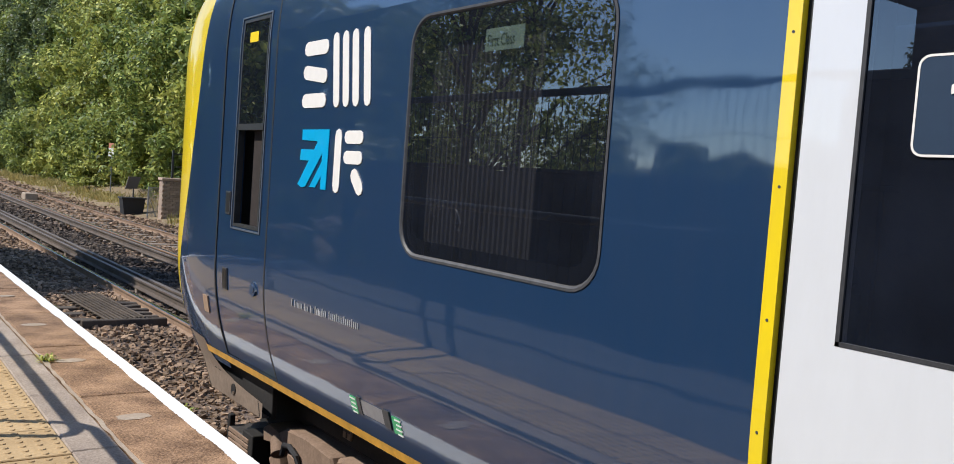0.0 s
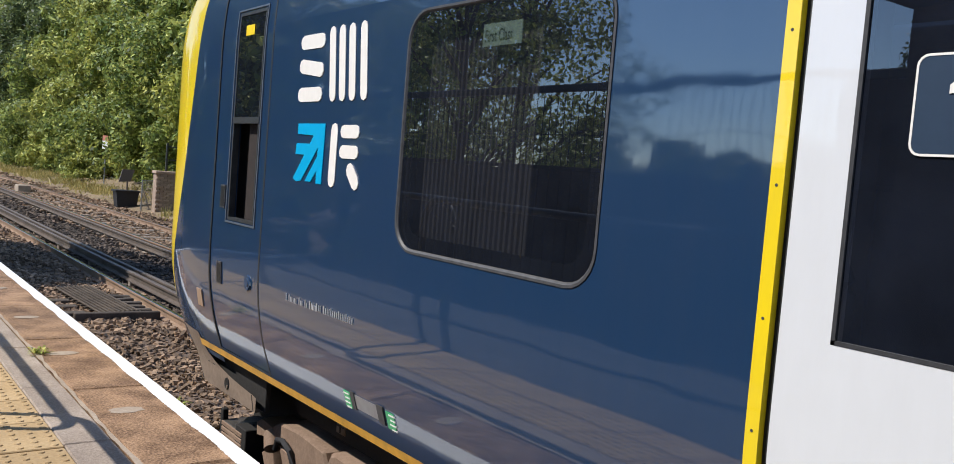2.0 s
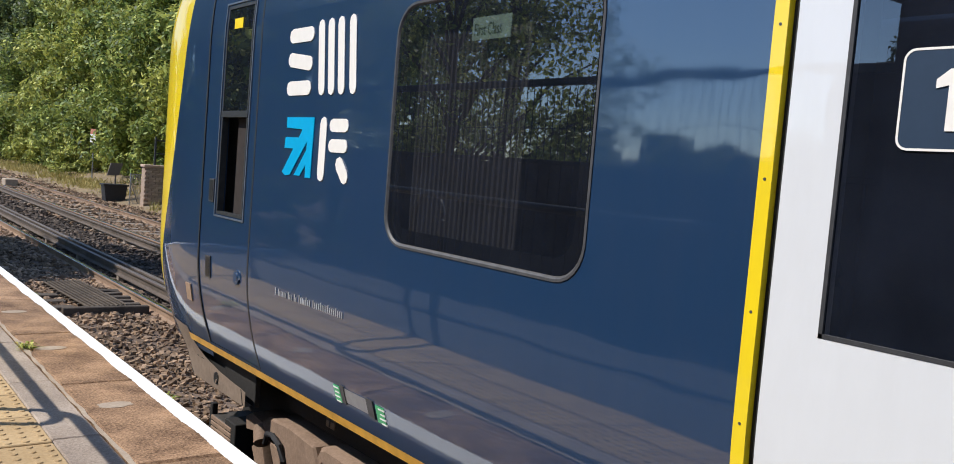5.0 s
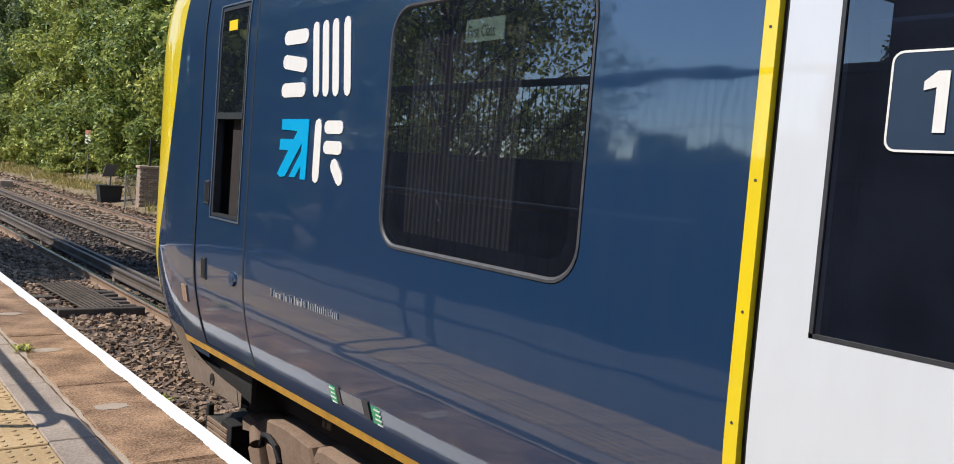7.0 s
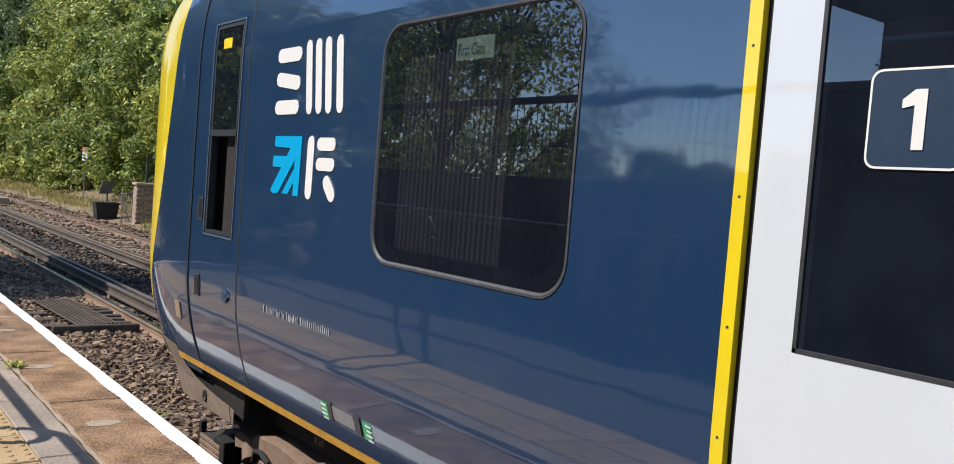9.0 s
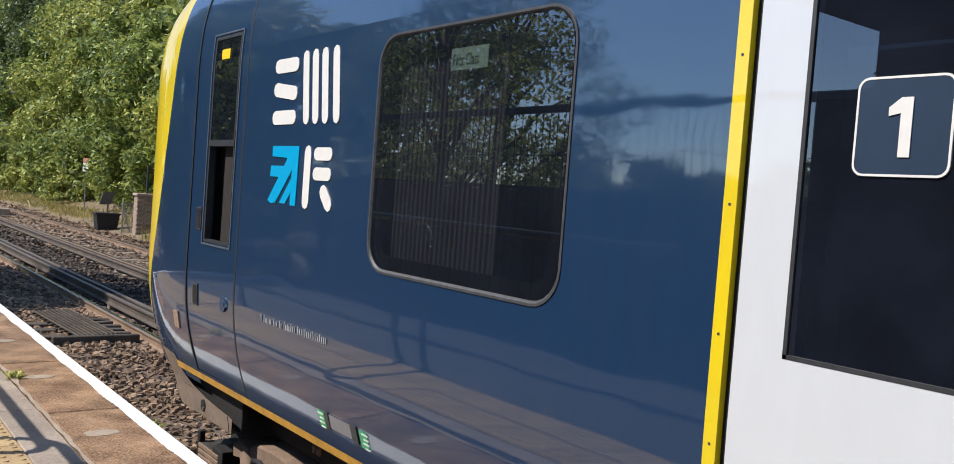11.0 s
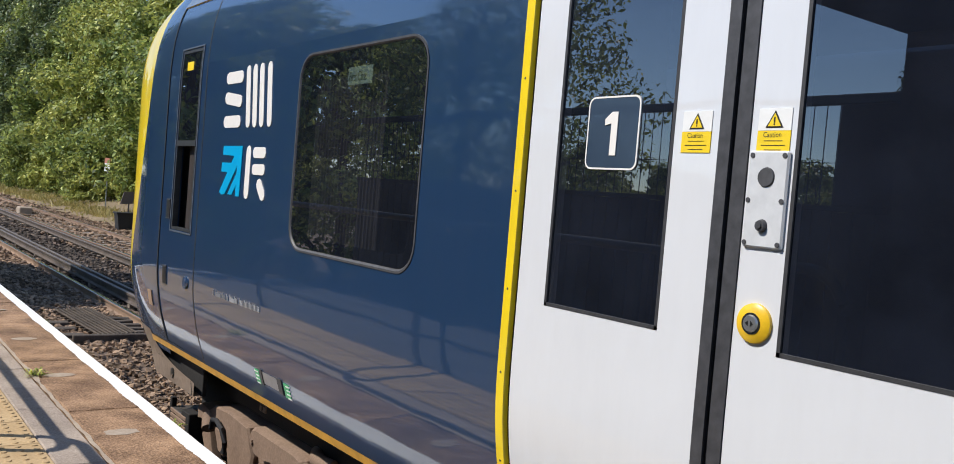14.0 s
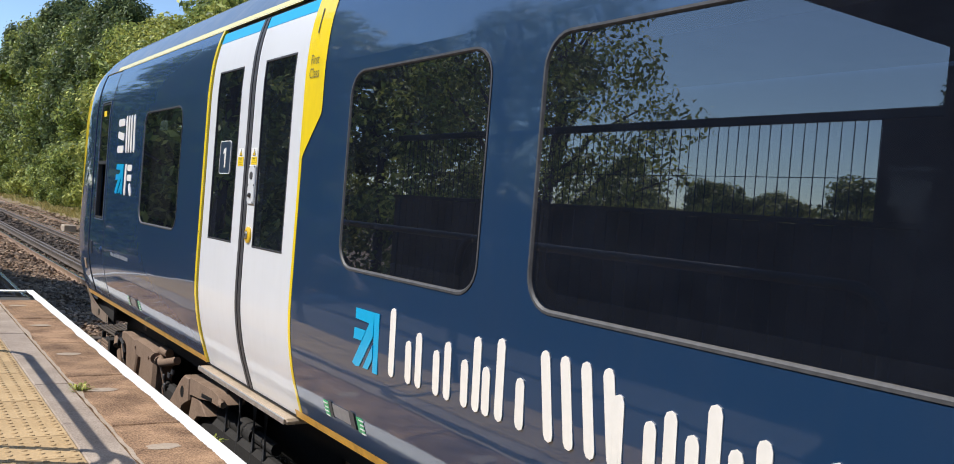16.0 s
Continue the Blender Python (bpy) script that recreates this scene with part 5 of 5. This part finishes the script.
for k in range(22):
    m.box(9.22, 9.84, 32.598, 32.602, GROUND_Z + 0.05 + k * 0.05, GROUND_Z + 0.056 + k * 0.05)
tagged(part("panel_wires", m, STEEL, panel_thing), kind="stuff")

bin_thing = empty("grit_bin", pose(9.17, 34.5, GROUND_Z), "black plastic lineside box with a raised lid", "bin")
m = Mesh()
m.prism([(8.84, 34.2, GROUND_Z), (9.50, 34.2, GROUND_Z), (9.58, 34.2, GROUND_Z + 0.62), (8.76, 34.2, GROUND_Z + 0.62)], (0, 0.5, 0))
m.box(8.72, 9.62, 34.15, 34.75, GROUND_Z + 0.60, GROUND_Z + 0.66, 0.01)
part("tub", m, BLACK, bin_thing)
m = Mesh()
m.prism([(8.96, 34.7, GROUND_Z + 0.95), (9.38, 34.7, GROUND_Z + 0.98), (9.52, 34.7, GROUND_Z + 1.42), (9.08, 34.7, GROUND_Z + 1.42)], (0, 0.05, 0))
m.tube([(9.27, 34.72, GROUND_Z + 0.6), (9.27, 34.72, GROUND_Z + 1.0)], 0.03, 6)
part("lid", m, plain("grey_brown_lid", (0.16, 0.13, 0.11), 0.7), bin_thing)

sign = empty("lineside_sign", pose(10.75, 44.2, GROUND_Z), "small red and white sign on a thin post", "sign")
m = Mesh()
m.tube([(10.75, 44.2, GROUND_Z), (10.75, 44.2, 1.7)], 0.03, 6)
part("sign_post", m, STEEL, sign)
askew = pose(10.75, 44.2, 0, 0, 0, -62)
m = Mesh()
m.box(-0.17, 0.17, -0.06, -0.04, 1.50, 1.74, turn=askew)
part("sign_face", m, SIGNRED, sign)
m = Mesh()
m.box(-0.17, 0.17, -0.06, -0.04, 1.12, 1.495, turn=askew)
part("sign_plate", m, LABELWHITE, sign)

# ---- trees ----


def leaf_cloud(rng, centres, radii, per, size, droop=0.0):
    """Diamond leaves thrown round the clumps, facing mostly outward and up."""
    n = len(centres) * per
    c = np.repeat(np.array(centres), per, 0)
    r = np.repeat(np.array(radii), per)[:, None]
    d = rng.normal(size=(n, 3))
    d /= np.linalg.norm(d, axis=1)[:, None]
    p = c + d * r * rng.uniform(0.35, 1.0, (n, 1)) ** 0.6 * np.array([1, 1, 0.8])
    p[:, 2] -= droop * rng.uniform(0, 1, n) * r[:, 0]
    nor = d * 0.7 + rng.normal(size=(n, 3)) * 0.55 + np.array([0, 0, 0.45])
    nor /= np.linalg.norm(nor, axis=1)[:, None]
    a = np.cross(nor, rng.normal(size=(n, 3)))
    a /= np.linalg.norm(a, axis=1)[:, None]
    b = np.cross(nor, a)
    s = (size * rng.uniform(0.6, 1.35, n))[:, None]
    v = np.stack([p - a * s, p + b * s * 0.45 + nor * s * 0.12, p + a * s, p - b * s * 0.45 + nor * s * 0.12], 1)
    return v.reshape(-1, 3)


def crown_mesh(name, v, mat):
    me = bpy.data.meshes.new(name)
    n = len(v) // 4
    me.vertices.add(len(v))
    me.vertices.foreach_set("co", v.astype(np.float32).ravel())
    me.loops.add(len(v))
    me.loops.foreach_set("vertex_index", np.arange(len(v), dtype=np.int32))
    me.polygons.add(n)
    me.polygons.foreach_set("loop_start", np.arange(0, 4 * n, 4, dtype=np.int32))
    me.polygons.foreach_set("loop_total", np.full(n, 4, dtype=np.int32))
    me.materials.append(mat)
    me.update()
    me.validate()
    return me


def tree(seed, h, wide, mat, clumps, per, size, base, label, droop=0.0, low=0.1, place=None, name="tree", category="tree"):
    """One tree at the origin (h high, wide across): a tapered trunk with limbs and a crown of clumps of leaves."""
    rng = np.random.default_rng(seed)
    t = empty(name, place if place is not None else pose(*base), label, category)
    trunk = Mesh()
    lean = rng.normal(size=2) * 0.03 * h
    line = [(lean[0] * f * f, lean[1] * f * f, h * 0.8 * f) for f in (0, 0.15, 0.35, 0.6, 0.85, 1)]
    trunk.tube(line, 0.022 * h, 9, r_end=0.004 * h)
    centres, radii = [], []
    for k in range(clumps):
        f = low + (1 - low) * rng.uniform(0, 1) ** 0.85
        reach = wide / 2 * (math.sin(math.pi * min(1, 0.18 + 0.80 * f)) ** 0.7) * rng.uniform(0.45, 1.08)
        a = rng.uniform(0, math.tau)
        centres.append((math.cos(a) * reach + lean[0] * f, math.sin(a) * reach + lean[1] * f, h * f * rng.uniform(0.94, 1.0)))
        radii.append(wide * rng.uniform(0.08, 0.16))
    for k in range(0, clumps, max(1, clumps // 16)):
        c = centres[k]
        z0 = max(0.05 * h, c[2] - 0.22 * h)
        trunk.tube([(lean[0] * 0.5, lean[1] * 0.5, z0), (c[0] * 0.5, c[1] * 0.5, z0 + (c[2] - z0) * 0.65), c], 0.007 * h, 5, r_end=0.002 * h)
    tr = new("trunk", trunk.data("trunk", BARK, -60))
    tr.parent = t
    cr = new("crown", crown_mesh("crown", leaf_cloud(rng, centres, radii, per, size, droop), mat))
    cr.parent = t
    return t


kinds = [
    tree(11, 13.0, 8.5, LEAF_A, 140, 190, 0.165, (15.2, 66, GROUND_Z + 0.6), "tall broadleaf tree with dense dark green crown"),
    tree(12, 11.0, 7.5, LEAF_B, 130, 190, 0.148, (14.0, 52, GROUND_Z + 0.6), "sunlit broadleaf tree with light green crown"),
    tree(13, 14.0, 6.5, LEAF_C, 150, 200, 0.14, (14.6, 79, GROUND_Z + 0.6), "tall birch-like tree with hanging blue-green foliage", droop=2.2),
    tree(14, 9.0, 7.0, LEAF_A, 130, 200, 0.128, (13.2, 41, GROUND_Z + 0.5), "dense green lineside tree", low=0.03),
]
kinds.append(tree(15, 6.8, 4.6, LEAF_A, 80, 120, 0.062, (-10.2, 19.5, GROUND_Z), "slender young tree with fine narrow leaves", low=0.12))
bushes = [
    tree(21, 3.2, 3.6, LEAF_B, 50, 190, 0.105, (13.0, 44.5, GROUND_Z + 0.3), "light green bush on the bank", low=0.0, name="bush", category="bush"),
    tree(22, 4.4, 4.4, LEAF_A, 55, 190, 0.105, (13.0, 38.0, GROUND_Z + 0.3), "dense dark green bush on the bank", low=0.0, name="bush", category="bush"),
]
rng2 = random.Random(9)
for k in range(30):
    y = 24 + k * 4.1 + rng2.uniform(-1.5, 1.5)
    x = 14.3 + rng2.uniform(-0.5, 2.0) + bend(y) * 0.4
    s = rng2.uniform(0.85, 1.2) * (1 + 0.005 * max(0, y - 50))
    copy_thing(kinds[(0, 1)[k % 2] if y < 52 else (1, 1, 3)[k % 3] if y < 70 else (2, 2, 2, 0)[k % 4]], pose(x, y, GROUND_Z + 0.6, 0, 0, rng2.uniform(0, 360)) @ Matrix.Diagonal((s, s, s * rng2.uniform(0.92, 1.1), 1)))
for k in range(16):
    y = 40 + k * 8.5 + rng2.uniform(-2, 2)
    s = rng2.uniform(1.15, 1.4) * (1 + 0.003 * max(0, y - 50))
    copy_thing(kinds[(2, 0, 2)[k % 3]], pose(21 + rng2.uniform(-2, 3), y, GROUND_Z + 1.4, 0, 0, rng2.uniform(0, 360)) @ Matrix.Diagonal((s, s, s, 1)))
for k in range(38):
    y = 29 + k * 2.6 + rng2.uniform(-1, 1)
    s = rng2.uniform(0.75, 1.25)
    copy_thing(bushes[k % 2], pose((11.5 if y > 48 else 13.2) + rng2.uniform(-0.3, 1.1) + bend(y) * 0.3, y, GROUND_Z + 0.2, 0, 0, rng2.uniform(0, 360)) @ Matrix.Diagonal((s, s, s, 1)))
# where the line swings out of sight, the trees close it off
for k in range(10):
    s = rng2.uniform(1.2, 1.6)
    copy_thing(kinds[(k * 3) % 4], pose(-4 + k * 2.6, 150 + rng2.uniform(-6, 10), GROUND_Z + 0.3, 0, 0, rng2.uniform(0, 360)) @ Matrix.Diagonal((s, s, s, 1)))
# trees behind the platform; an added row, y 25.5 to 61, darkens window reflections
# unseen trees at y 20.4 and 23 are added to shade the near track
for x, y, s, k in ((-6.2, 13.4, 1.0, 4), (-8.2, 14.6, 1.15, 4), (-6.5, 18.5, 0.75, 3), (-3.3, 20.4, 1.0, 3), (-4.2, 23.0, 0.9, 3), (-7.5, 25.5, 0.45, 0), (-8.5, 29, 0.6, 3), (-8, 34, 0.5, 1), (-9, 40, 0.6, 3), (-8.5, 46, 0.45, 0), (-9, 53, 0.52, 1), (-10, 61, 0.48, 0), (-24, 21, 0.5, 3), (-26, 26, 0.4, 0), (-24, 16, 0.5, 3), (-28, 11, 0.5, 3), (-27, 32, 0.5, 0), (-25, 6, 0.5, 3), (-27, 1, 0.36, 0), (-26, -6, 0.5, 3), (-25, 13.5, 0.3, 0), (-26, 18.5, 0.5, 3), (-25, 8.5, 0.3, 0), (-25, 3.5, 0.5, 3), (-26, -2.5, 0.3, 0), (-25, 24, 0.5, 3), (-25, 29, 0.5, 3), (-11.5, 7.9, 0.42, 2)):
    low = 0.84 if x < -20 else 1.0
    copy_thing(kinds[k], pose(x, y, GROUND_Z, 0, 0, 40 * x) @ Matrix.Diagonal((s, s, s * low, 1)))

# low hedge beyond the fence
for k in range(13):
    s = rng2.uniform(0.85, 1.05)
    copy_thing(bushes[k % 2], pose(-22 + rng2.uniform(-0.6, 0.6), -1.0 + k * 2.5, GROUND_Z, 0, 0, rng2.uniform(0, 360)) @ Matrix.Diagonal((s, s, s, 1)))


def grass():
    rng = np.random.default_rng(8)
    n = 13000
    tufts = 300
    ty = 26 + rng.uniform(0, 1, tufts) ** 1.3 * 85
    tx = 9.45 + np.abs(rng.normal(size=tufts)) * 1.0 + 0.00008 * np.maximum(0, ty - 14) ** 2
    tx = np.where((ty > 30) & (ty < 36), tx + 0.9, tx)
    th = rng.uniform(0.06, 0.30, tufts)
    pick = rng.integers(0, tufts, n)
    y = ty[pick] + rng.normal(size=n) * 0.38
    x = tx[pick] + rng.normal(size=n) * 0.22
    z = GROUND_Z + np.clip((x - 9) * 0.17, 0, 0.6)
    h = th[pick] * rng.uniform(0.5, 1.4, n)
    a = rng.uniform(0, 6.28, n)
    w = rng.uniform(0.010, 0.025, n) * (1 + y / 60)
    tilt = rng.normal(size=(n, 2)) * 0.55
    dx, dy = np.cos(a) * w, np.sin(a) * w
    top = np.stack([x + tilt[:, 0] * h, y + tilt[:, 1] * h, z + h], 1)
    v = np.stack([np.stack([x - dx, y - dy, z - 0.03], 1), np.stack([x + dx, y + dy, z - 0.03], 1), top + np.stack([dx, dy, 0 * x], 1) * 0.3, top - np.stack([dx, dy, 0 * x], 1) * 0.3], 1)
    ob = new("grass", crown_mesh("grass", v.reshape(-1, 3), GRASS))
    return tagged(ob, "dry straw-coloured grass along the bank", "grass", kind="stuff")


grass()

# ---- what moves ----


def run_at(t):
    ts, ss = zip(*RUN)
    return float(np.interp(t, ts, ss))


def motions():
    walk(train, [(t, pose(MID, s, RAIL_Z)) for t, s in RUN])
    for ob, y in wheels:
        rows = []
        for t in [0.0, 6.0] + [12.0 + 0.1 * i for i in range(41)]:
            rows.append((t, pose(2.28 - MID, y, WHEEL_R, -math.degrees(run_at(t) / WHEEL_R))))
        walk(ob, rows)


motions()
